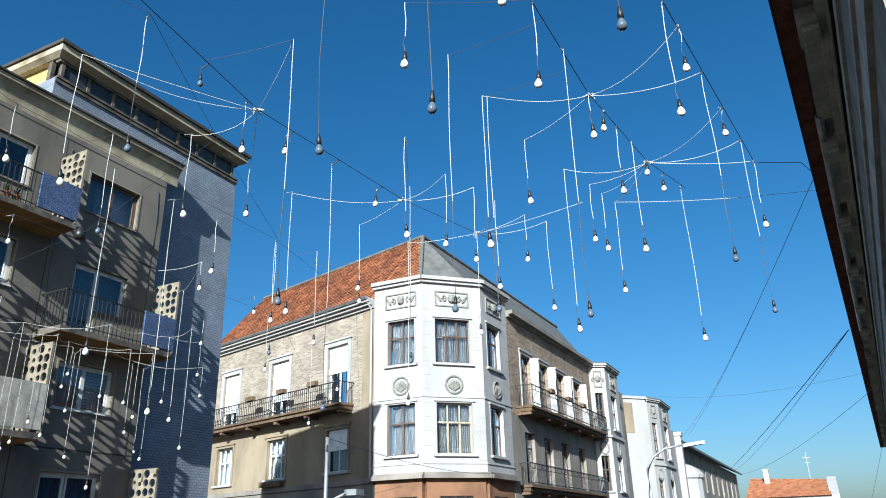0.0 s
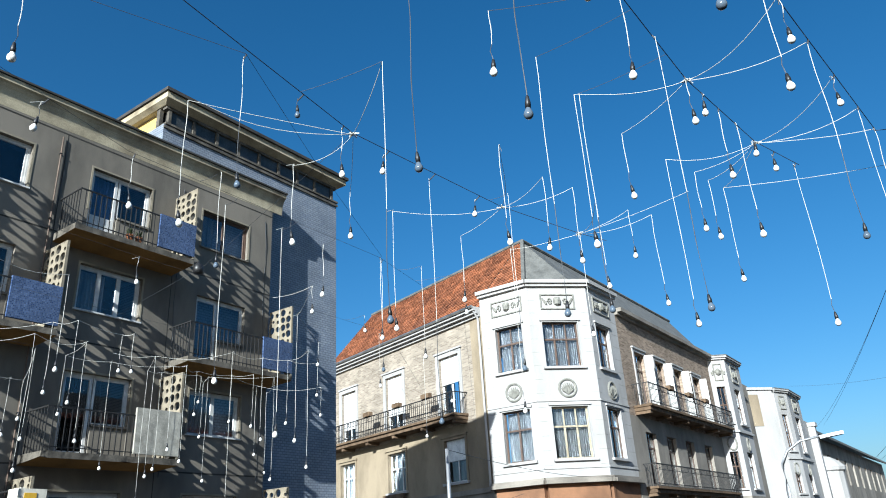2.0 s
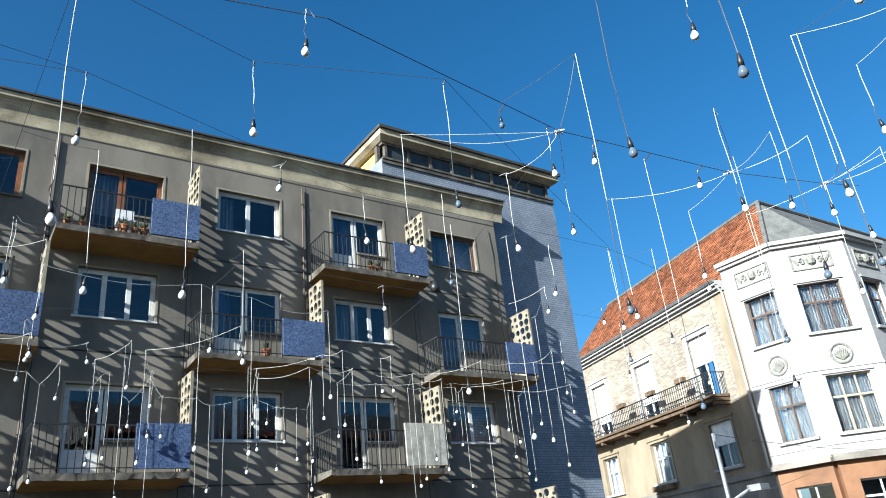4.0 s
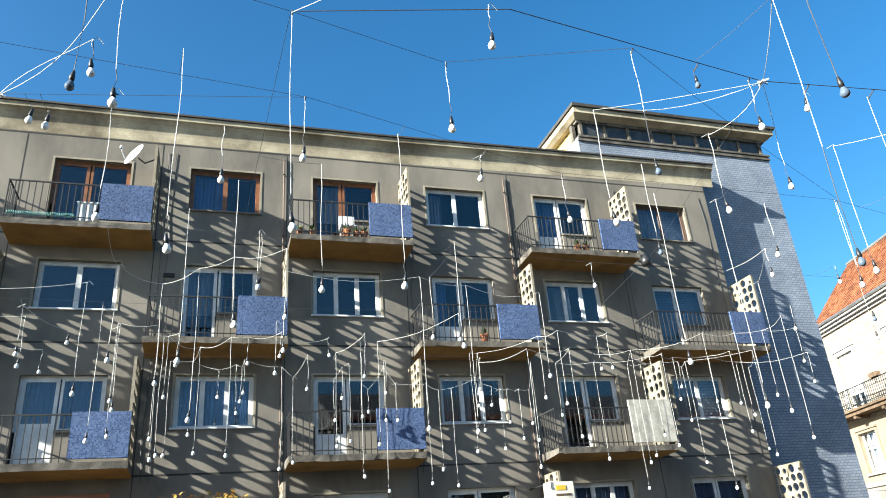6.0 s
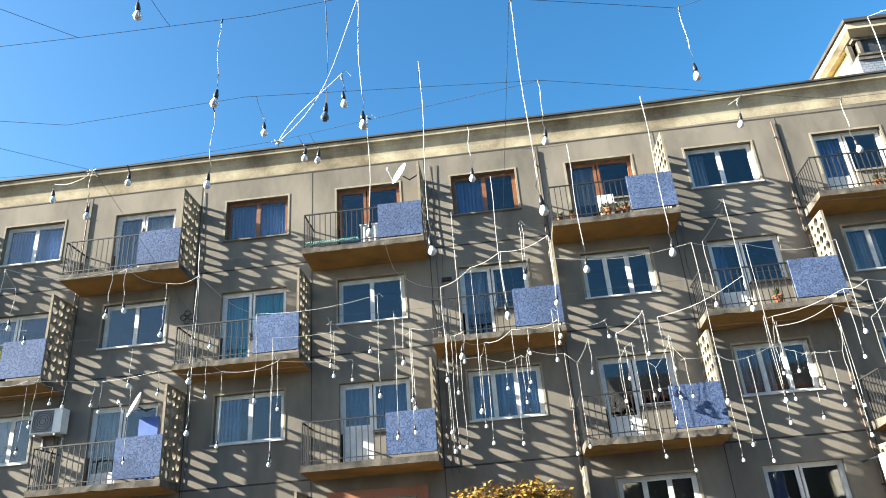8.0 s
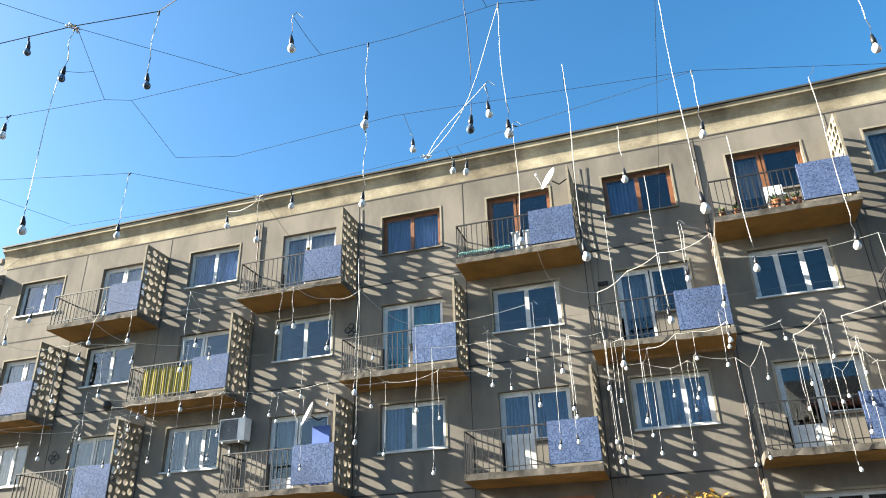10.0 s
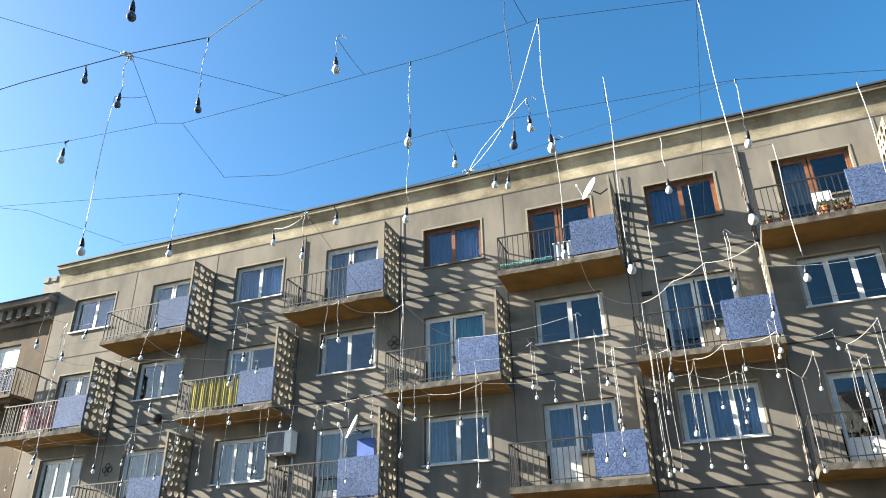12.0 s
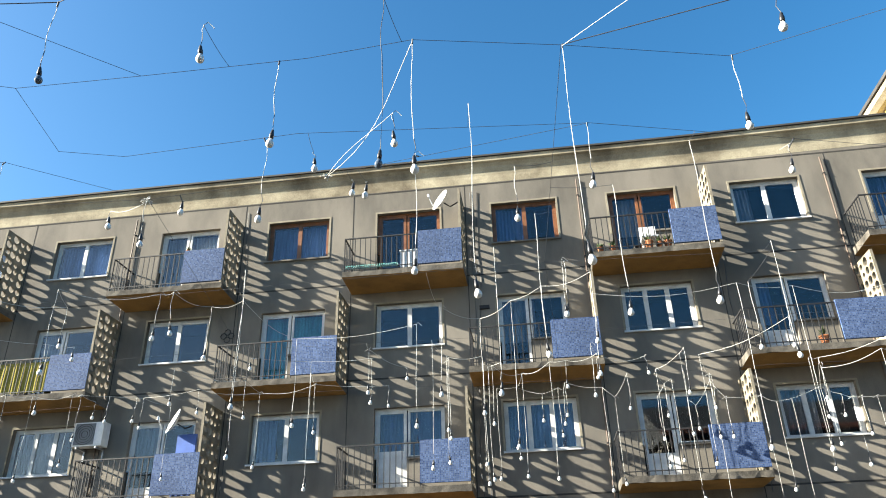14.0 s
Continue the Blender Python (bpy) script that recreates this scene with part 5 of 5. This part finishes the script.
WEST = [
    (-1.96, 6.82, 0.07, 'w'),
    (-4.90, 3.70, 0.15, 'd'),
    (-4.43, 3.72, 0.56, 'd'),
    (-3.63, 3.81, 0.79, 'd'),
    (-5.97, 4.49, 0.24, 'w'),
    (-2.12, 4.77, 0.88, 'w'),
    (-2.67, 5.98, 0.91, 'w'),
    (-1.81, 6.89, 0.10, 'w'),
    (-4.05, 6.91, 0.11, 'w'),
    (-5.02, 7.00, 0.23, 'w'),
    (-5.57, 5.81, 0.82, 'w'),
    (-2.23, 6.20, 0.22, 'w'),
    (-4.44, 6.79, 0.62, 'w'),
    (-4.95, 4.11, 1.70, 'w'),
    (-2.58, 4.22, 0.37, 'w'),
]
for some in (SOUTH, MID, NORTH, CENTRE, WEST):
    drops(some, NODES)


# long branches of the two nearest knots
for a, b, sag in (((6.95, 1.63), (6.2, 0.53), 0.12), ((6.95, 1.63), (7.1, 0.46), 0.1), ((8.85, 1.4), (8.83, 0.25), 0.12), ((8.85, 1.4), (7.95, 0.37), 0.1), ((8.85, 1.4), (9.5, 0.16), 0.05), ((9.84, 2.09), (10.9, -0.55), 0.03), ((9.9, 4.35), (9.6, 2.5), 0.03), ((5.42, 5.0), (4.61, 3.87), 0.1), ((0.41, 4.97), (1.6, 3.9), 0.08), ((3.89, 5.76), (5.42, 5.0), 0.08), ((-2.23, 6.7), (-0.89, 4.7), 0.03), ((-2.23, 6.7), (-1.26, 5.67), 0.02)):
    arm(a, b, sag)

# three bulbs close over the walker's head, on dark cords
for x, y, drop in ((3.37, 1.75, 2.15), (3.54, 2.71, 2.08), (3.45, 0.62, 1.93), (-1.03, 4.15, 1.63), (-2.93, 2.40, 1.31)):
    hanging_bulb(x, y, NET, drop, "d", 0.6)
    swag((x, y, NET), (*on_cable(x, y), NET + 0.02), 0.02, 0.0026, CORD_DARK, "net_cable", "thin dark cable stretched over the street")

# strings before the apartment block: (x, y, height of the wire, drop)
FAR_LINE = [
    (-11.75, 9.86, 6.15, 2.2), (-11.39, 10.89, 6.15, 1.98), (-10.83, 10.4, 6.15, 1.07), (-10.66, 8.94, 6.15, 2.2), (-10.35, 10.37, 6.15, 0.34), (-10.14, 8.07, 6.15, 0.56),
    (-10.07, 8.49, 6.15, 0.65), (-10.06, 10.66, 6.15, 0.99), (-9.77, 8.65, 6.15, 0.26), (-9.49, 10.79, 6.15, 0.38), (-9.4, 9.59, 6.15, 0.39), (-8.68, 11.29, 6.15, 1.24),
    (-8.46, 8.8, 6.15, 0.27), (-8.32, 11.49, 6.15, 0.25), (-8.24, 9.18, 6.15, 0.63), (-7.33, 9.73, 6.15, 0.66), (-7.03, 9.04, 6.15, 1.3), (-5.66, 9.51, 6.15, 0.73),
    (-5.43, 9.48, 6.15, 0.67), (-5.12, 10.15, 6.15, 0.86), (-4.53, 10, 6.15, 2.43), (-4.27, 11.89, 6.15, 1.57), (-4.06, 8.91, 6.15, 2), (-2.04, 11.59, 6.15, 1.77),
]
FAR_LINE_B = [
    (-1.52, 10.85, 6.15, 1.48), (-0.93, 11.54, 6.15, 1.63), (-0.37, 10.83, 6.15, 2.34), (0.13, 10.33, 6.15, 1.09), (0.43, 9.41, 6.15, 0.85), (0.86, 9.93, 6.15, 1.08),
    (0.92, 10.79, 6.15, 1.32), (3.14, 10.79, 6.15, 2.53), (4.05, 11.08, 6.15, 2.54), (5.54, 11.29, 6.15, 1.57), (8.65, 8.94, 6.15, 0.48), (9.64, 10.36, 6.15, 2.43),
    (11.31, 11.45, 6.15, 0.53),
]
WALL_LINE_WEST = [
    (-13.19, 14.52, 6.15, 1.44), (-12.74, 13.2, 6.15, 1.08), (-12.58, 14.5, 6.15, 0.64), (-12.05, 14.39, 6.15, 0.28), (-12.01, 14.11, 6.15, 0.48), (-11.51, 14.04, 6.15, 1.54),
    (-11.06, 14.29, 6.15, 1.82), (-10.17, 14.38, 6.15, 1.53), (-10.03, 14.47, 6.15, 0.99), (-10.02, 15.03, 6.15, 0.38), (-9.49, 14.69, 6.15, 0.57), (-8.99, 14.94, 6.15, 0.54),
    (-8.85, 14.99, 6.15, 0.68), (-8.56, 15.71, 6.15, 1.68), (-7.36, 14.61, 6.15, 0.52), (-7.16, 13.04, 6.15, 0.74), (-6.19, 15.15, 6.15, 1.63), (-6.14, 14.19, 6.15, 0.79),
    (-5.47, 12.77, 6.15, 0.23), (-4.81, 14.79, 6.15, 1.04), (-4.65, 13.96, 6.15, 2.23), (-4.42, 13.23, 6.15, 2.42), (-3.28, 15.23, 6.15, 0.46), (-3.21, 13.27, 6.15, 0.89),
]
WALL_LINE_WEST_B = [
    (-3.14, 12.73, 6.15, 0.84), (-2.65, 14.01, 6.15, 0.24),
]
WALL_LINE_MID = [
    (-1.92, 12.6, 6.15, 2.27), (-1.8, 13.79, 6.15, 1.98), (-1.76, 13.46, 6.15, 1.44), (-1.73, 13.53, 6.15, 1.58), (-1.1, 14.08, 6.15, 2.35), (-1.08, 13.58, 6.15, 2.08),
    (-1.02, 14.25, 6.15, 2.25), (-0.95, 15.75, 6.08, 1.94), (-0.94, 14.25, 6.15, 1.2), (-0.75, 14.06, 6.15, 0.64), (-0.51, 15.75, 6.08, 1.54), (-0.36, 14.96, 6.15, 2.11),
    (0.03, 15.75, 5.9, 0.59), (0.22, 14.25, 6.15, 2.29), (0.39, 15.75, 6.02, 1.05), (0.5, 15.75, 5.96, 0.75), (0.54, 14.23, 6.15, 0.55), (0.55, 15.75, 6.13, 0.74),
    (1, 13.27, 6.15, 1), (1.15, 13.94, 6.15, 0.48), (1.34, 15.75, 5.97, 2.17), (1.58, 15.75, 5.74, 1.82), (1.86, 15.4, 6.15, 0.77), (2.12, 14.26, 6.15, 0.36),
]
WALL_LINE_MID_B = [
    (2.44, 15.25, 6.15, 2.01), (2.47, 15.75, 5.69, 0.9), (2.66, 15.75, 5.97, 0.71), (2.78, 14.22, 6.15, 2.76), (2.8, 13.85, 6.15, 0.9), (2.82, 15.75, 6.07, 1.74),
]
WALL_LINE_EAST = [
    (3.08, 15.75, 5.59, 0.73), (3.18, 14.4, 6.15, 2.13), (3.23, 15.75, 5.46, 0.5), (3.61, 15.75, 5.98, 1.21), (3.62, 15.75, 6.11, 2.84), (3.66, 15.75, 6.11, 0.74),
    (3.87, 15.75, 5.59, 0.83), (4.38, 12.52, 6.15, 0.53), (4.59, 15.75, 5.59, 2.2), (4.87, 15.75, 5.45, 1.78), (5.18, 15.75, 5.49, 2.17), (5.49, 15.14, 6.15, 2.21),
    (5.68, 15.14, 6.15, 0.85), (5.81, 15.75, 5.72, 0.66), (6.17, 15.75, 5.53, 0.45), (6.38, 15.75, 5.45, 1.37), (6.56, 15.75, 5.45, 0.77), (6.62, 13.82, 6.15, 1.36),
    (6.86, 15.75, 5.44, 1.14), (6.89, 13.41, 6.15, 1.58), (7.13, 15.75, 5.44, 0.8), (7.26, 15.75, 6.14, 1.89), (8, 13.74, 6.15, 0.75), (8.13, 13.53, 6.15, 0.79),
]
WALL_LINE_EAST_B = [
    (9.45, 14.75, 6.15, 2.63), (9.92, 15.75, 6.08, 3.01), (10.3, 15.75, 6.09, 2.28), (10.51, 13.38, 6.15, 3.39), (11.36, 13.34, 6.15, 1.89), (11.38, 15.68, 6.15, 0.67),
    (11.51, 15.75, 6.02, 1.38), (11.59, 15.67, 6.15, 2.56), (11.66, 12.14, 6.15, 2.61), (11.93, 13.1, 6.15, 1.51), (12.67, 12.85, 6.15, 0.8), (12.86, 14.62, 6.15, 2.58),
    (13.6, 15.75, 6.03, 2.15),
]


def string_of_drops(rows):
    """Bulbs hung along slack white wires that run from head to head."""
    rows = sorted(rows)
    for x, y, z, drop in rows:
        hanging_bulb(x, y, z, drop, "w", 0.1)
    heads = [Vector(q[:3]) for q in rows]
    tied, loose, runs = [], list(range(len(heads))), []
    while loose:
        best = min(((heads[i] - heads[j]).length, i, j) for i in loose for j in tied) if tied else None
        if best and best[0] < 2.6:
            i = best[1]
            runs[-1].append((heads[best[2]], heads[i]))
        else:
            i = loose[0]
            runs.append([(Vector((*on_cable(heads[i].x, heads[i].y), NET + 0.02)), heads[i])])
        tied.append(i)
        loose.remove(i)
    for ends in runs:
        wire = None
        for p, q in ends:
            pts = []
            sag = min(0.22, 0.07 * (q - p).length) * rb.uniform(0.2, 1.6)
            side = rb.uniform(-0.06, 0.06)
            for k in range(9):
                c = p.lerp(q, k / 8)
                bow = math.sin(math.pi * k / 8)
                pts.append((c.x, c.y + side * bow, c.z - sag * bow))
            g = Geo().tube(pts, 0.0032, 5)
            if wire is None:
                wire = tagged(part("string_wire", g, CORD_WHITE), "slack white wire strung before the facade with bulbs", "cable", group="string wires")
            else:
                part("wire", g, CORD_WHITE, wire)


for line in (FAR_LINE, FAR_LINE_B, WALL_LINE_WEST, WALL_LINE_WEST_B, WALL_LINE_MID, WALL_LINE_MID_B, WALL_LINE_EAST, WALL_LINE_EAST_B):
    string_of_drops(line)
# sparser strings toward both ends of the facade
rb.seed(5)
for lo, hi, count in ((-19.5, -13.0, 9), (5.5, 14.2, 12)):
    string_of_drops([(lo + (hi - lo) * (k + rb.random()) / count, rb.uniform(14.0, 15.7), rb.uniform(5.9, 6.15), rb.choice((rb.uniform(0.4, 1.2), rb.uniform(1.2, 2.6)))) for k in range(count)])

# ---- things on the apartment block ----


def dish(x, y, z, turn, name_label="white satellite dish on a short wall arm"):
    th = thing("satellite_dish", name_label, "satellite dish", at=pose(x, y, z, 0, 0, turn))
    g = Geo(Matrix.Rotation(radians(68), 4, "X"))
    prof = [(0.02, 0.0), (0.12, 0.012), (0.22, 0.04), (0.31, 0.085), (0.315, 0.095), (0.22, 0.052), (0.12, 0.024), (0.02, 0.012)]
    g.lathe(prof, 20)
    part("reflector", g, WHITE_BOX, th, smooth=True)
    part("arm", Geo().tube([(0, 0.0, -0.12), (0, -0.3, -0.2), (0, -0.42, 0.05)], 0.014, 6), STEEL, th)
    part("receiver", Geo().lathe([(0.01, -0.05), (0.03, -0.04), (0.03, 0.03), (0.015, 0.05)], 8, (0, -0.42, 0.07)), STEEL, th)
    part("bracket", Geo().tube([(0, 0.03, -0.02), (0.05, 0.2, -0.12), (0.45, 0.25, -0.14)], 0.018, 6), IRON, th)
    return th


dish(-2.12, 16.35, 11.33, -52)
dish(-8.62, 16.2, 5.85, -50, "grey-white satellite dish over a balcony rail")

GRILLE = material("grey_grille", (0.16, 0.17, 0.18), 0.6)
ac = thing("air_conditioner", "white outdoor air conditioner unit on wall brackets", "air conditioner")
g = Geo().box(-11.5, 16.62, 5.52, -10.73, 16.92, 6.1)
part("casing", g, WHITE_BOX, ac)
ring = Geo()
for r in (0.08, 0.14, 0.2, 0.25):
    ring.tube([(-11.2 + r * math.cos(q * math.pi / 12), 16.61, 5.81 + r * math.sin(q * math.pi / 12)) for q in range(25)], 0.007, 5, cap=False)
part("fan_grille", ring, IRON, ac, "dark round fan grille")
part("fan_recess", Geo().box(-11.46, 16.612, 5.55, -10.94, 16.619, 6.07), GRILLE, ac, "dark grey grille plate")
for x in (-11.38, -10.88):
    part("bracket", Geo().box(x, 16.6, 5.46, x + 0.04, 17.0, 5.5).box(x, 16.96, 5.2, x + 0.04, 17.0, 5.46), STEEL, ac)

cloth = part("yellow_cover", sheet(XB[2] + 0.45, XB[3] - 1.2, 6.8, 7.58, 16.1, 26, 0.012), YELLOW_CLOTH)
tagged(cloth, "yellow pleated cloth hung along a balcony railing", "cloth")
cloth = part("laundry", sheet(-20.2, -18.75, 6.85, 7.55, 16.12, 14, 0.05), RED_CLOTH)
tagged(cloth, "white and red laundry drying on a balcony", "laundry")
tagged(part("blue_board", Geo().box(-8.62, 16.35, 4.2, -8.15, 16.42, 5.6), BLUE_PAINT), "blue painted board standing on a balcony", "board")
tagged(part("white_box", Geo().box(-3.2, 16.1, 9.37, -2.75, 16.35, 9.85).box(-3.22, 16.08, 9.85, -2.73, 16.37, 9.88), WHITE_BOX), "white box standing on a balcony", "box")
net = Geo()
for k in range(30):
    x = XB[5] + 0.1 + 0.045 * k
    net.tube([(x, 15.98, 9.40), (x + 0.05, 15.96, 9.46 + 0.03 * math.sin(k)), (x + 0.02, 15.98, 9.5)], 0.008, 4)
tagged(part("green_net", net, GREEN_FRAME), "green netting bunched at a balcony's foot", "net")
tagged(part("wall_vent", Geo().box(-1.33, FY - 0.06, 8.48, -1.08, FY, 8.57), IRON), "small dark vent box on the facade", "vent")


def pot(x, y, z, s=1.0):
    th = thing("flower_pot", "clay pot with a small green plant on a balcony", "flower pot", group="flower pots", at=Matrix.Translation((x, y, z)))
    part("pot", Geo().lathe([(0.05 * s, 0), (0.075 * s, 0.11 * s), (0.085 * s, 0.12 * s), (0.085 * s, 0.14 * s), (0.07 * s, 0.14 * s)], 10), TERRACOTTA, th)
    g = Geo()
    for k in range(26):
        a, q = rb.uniform(0, 6.28), rb.uniform(0.2, 1)
        d = Vector((math.cos(a) * q, math.sin(a) * q, rb.uniform(0.4, 1.4))) * 0.12 * s
        n = Vector((-math.sin(a), math.cos(a), 0)) * 0.02
        b = Vector((0, 0, 0.13 * s))
        g.add([b + d * 0.5 - n, b + d * 0.5 + n, b + d + Vector((0, 0, 0.01)), b + d * 0.2], [(0, 1, 2), (1, 0, 3)])
    part("plant", g, GREEN_LEAF, th)


for x, y, z, s in ((1.75, 16.15, 9.37, 1.0), (2.05, 16.2, 9.37, 1.2), (2.9, 16.12, 9.37, 1.4), (3.15, 16.12, 9.37, 1.1), (3.35, 16.15, 9.37, 1.3), (9.3, 16.15, 9.37, 1.2), (9.55, 16.15, 9.37, 1.2), (-8.9, 16.1, 10.3, 0.7), (6.3, 16.15, 6.73, 1.4)):
    pot(x, y, z, s)

stool = thing("garden_chair", "white plastic garden chair on a balcony", "chair", at=Matrix.Translation((3.0, 16.45, 9.37)))
part("seat", Geo().box(-0.2, -0.2, 0.4, 0.2, 0.2, 0.43), WHITE_BOX, stool)
part("backrest", Geo().box(-0.2, 0.17, 0.43, 0.2, 0.2, 0.85), WHITE_BOX, stool)
for x in (-0.18, 0.15):
    for y in (-0.18, 0.15):
        part("leg", Geo().box(x, y, 0, x + 0.03, y + 0.03, 0.4), WHITE_BOX, stool)

# wall floodlight under the right-hand top balcony
fl = thing("floodlight", "large black floodlight fixed under a balcony corner", "floodlight")
part("housing", Geo().lathe([(0.05, -0.26), (0.13, -0.24), (0.15, -0.12), (0.12, -0.02), (0.05, 0.06), (0.03, 0.1)], 12, (11.22, 15.92, 9.2)), SOCKET, fl, smooth=True)
part("bracket", Geo().tube([(11.22, 15.92, 9.28), (11.1, 16.05, 9.3)], 0.02, 6), IRON, fl)
ball = part("wall_lamp", Geo().lathe([(0.02, -0.12), (0.1, -0.09), (0.13, 0.0), (0.1, 0.09), (0.03, 0.13)], 12, (-15.5, 16.85, 6.95)).tube([(-15.5, 16.85, 6.95), (-15.5, 17.0, 7.0)], 0.02, 6), SOCKET, smooth=True)
tagged(ball, "round black lamp on the facade", "wall lamp")


def ornament(x, z, s):
    g = Geo()
    for k in range(4):
        a = math.pi / 2 * k
        c = [(x + s * (0.5 * math.cos(a) + 0.42 * math.cos(a + q * 0.9)), FY - 0.02, z + s * (0.5 * math.sin(a) + 0.42 * math.sin(a + q * 0.9))) for q in range(8)]
        g.tube(c, 0.011, 5)
    tagged(part("iron_ornament", g, IRON), "small wrought-iron ornament on the facade", "ornament", group="wall ornaments")


ornament(-7.95, 8.25, 0.2)
ornament(-17.2, 5.64, 0.2)

# rainwater pipes
for x in (XB[7], XB[3], XB[9] - 0.05):
    p = part("rain_pipe", Geo().tube([(x - 0.08, FY - 0.04, 12.0), (x - 0.08, FY - 0.04, 0.2)], 0.018, 8), PIPE_BROWN)
    g = Geo()
    for z in (11.5, 9.7, 7.2, 5.0, 2.8):
        g.box(x - 0.11, FY - 0.065, z, x - 0.05, FY, z + 0.025)
    part("clamp", g, IRON, p)
    tagged(p, "brown rainwater pipe clamped to the facade", "pipe", group="rain pipes")

# loose black wires on the facade
for k in range(7):
    x = (-1.45, -1.3, 4.75, 11.3, -7.7, 14.4, 7.8)[k]
    pts = [(x + 0.04 * math.sin(2.2 * i + k), FY - 0.015, 11.9 - i * 0.9) for i in range(10)]
    tagged(part("facade_wire", Geo().tube(pts, 0.008, 5), CORD_DARK), "loose dark wire running down the facade", "wire", group="facade wires")

# pink ground-floor bays
for c in (5, 3):
    x0, x1 = CX[c] - HALF, CX[c] + HALF
    g = Geo()
    rect_with_opening(g, x0 - 0.3, x1 + 0.3, 1.2, ZT[3] + 0.22, x0 - 0.02, x1 + 0.02, ZT[3] - 1.2, ZT[3] + 0.02, FY - 0.03, FY - 0.006)
    part("pink_bay", g, PINK_WALL, block, "pink painted ground-floor bay", weld=True)

# projecting shop sign, its writing too worn to read
sign = thing("shop_sign", "white and yellow projecting shop sign with faded lettering", "sign")
part("box", Geo().box(7.35, 15.6, 2.75, 7.43, 16.1, 3.32), SIGN_WHITE, sign)
part("face", Geo().box(7.3, 15.585, 2.78, 7.86, 15.6, 3.3), SIGN_WHITE, sign)
part("bar", Geo().box(7.42, 15.575, 3.12, 7.66, 15.584, 3.22), SIGN_YELLOW, sign)
part("bar", Geo().box(7.4, 15.575, 3.0, 7.78, 15.584, 3.04), RUST, sign)
part("bar", Geo().box(7.4, 15.575, 2.9, 7.7, 15.584, 2.94), RUST, sign)
part("bracket", Geo().tube([(7.4, 15.61, 3.3), (7.4, 17.0, 3.3)], 0.02, 6), IRON, sign)

# autumn shrub in a trough on the first balcony row
shrub = thing("shrub", "shrub with yellow and green autumn leaves in a balcony trough", "shrub")
part("trough", Geo().box(-1.45, 15.95, 1.47, 1.3, 16.3, 1.85), RUST, shrub)
tw, lf = Geo(), Geo()
for k in range(90):
    x, y = rb.uniform(-1.4, 1.0), rb.uniform(15.6, 16.3)
    top = 3.28 - 0.25 * abs(x + 0.1) ** 2 * 0.5 + rb.uniform(-0.3, 0.12)
    p0, p1, p2 = Vector((x * 0.8, 16.1, 1.8)), Vector((x * 0.95 + rb.uniform(-0.1, 0.1), y, 2.5)), Vector((x, y, top))
    tw.tube([p0, p1, p2, p2 + Vector((rb.uniform(-0.08, 0.08), 0, 0.12))], [0.014, 0.01, 0.006, 0.003], 4)
    for j in range(60):
        c = p1.lerp(p2, rb.uniform(-0.3, 1.05)) + Vector((rb.gauss(0, 0.1), rb.gauss(0, 0.1), rb.gauss(0, 0.06)))
        a, b2 = rb.uniform(0, 6.28), rb.uniform(-0.8, 0.8)
        u1 = Vector((math.cos(a), math.sin(a), b2)).normalized() * rb.uniform(0.045, 0.075)
        v1 = u1.cross(Vector((rb.uniform(-1, 1), rb.uniform(-1, 1), 1))).normalized() * 0.036
        lf.add([c - u1, c + v1, c + u1, c - v1], [(0, 1, 2, 3)])
part("branches", tw, TWIG, shrub)
part("leaves", lf, LEAF, shrub, "yellow and green leaves")
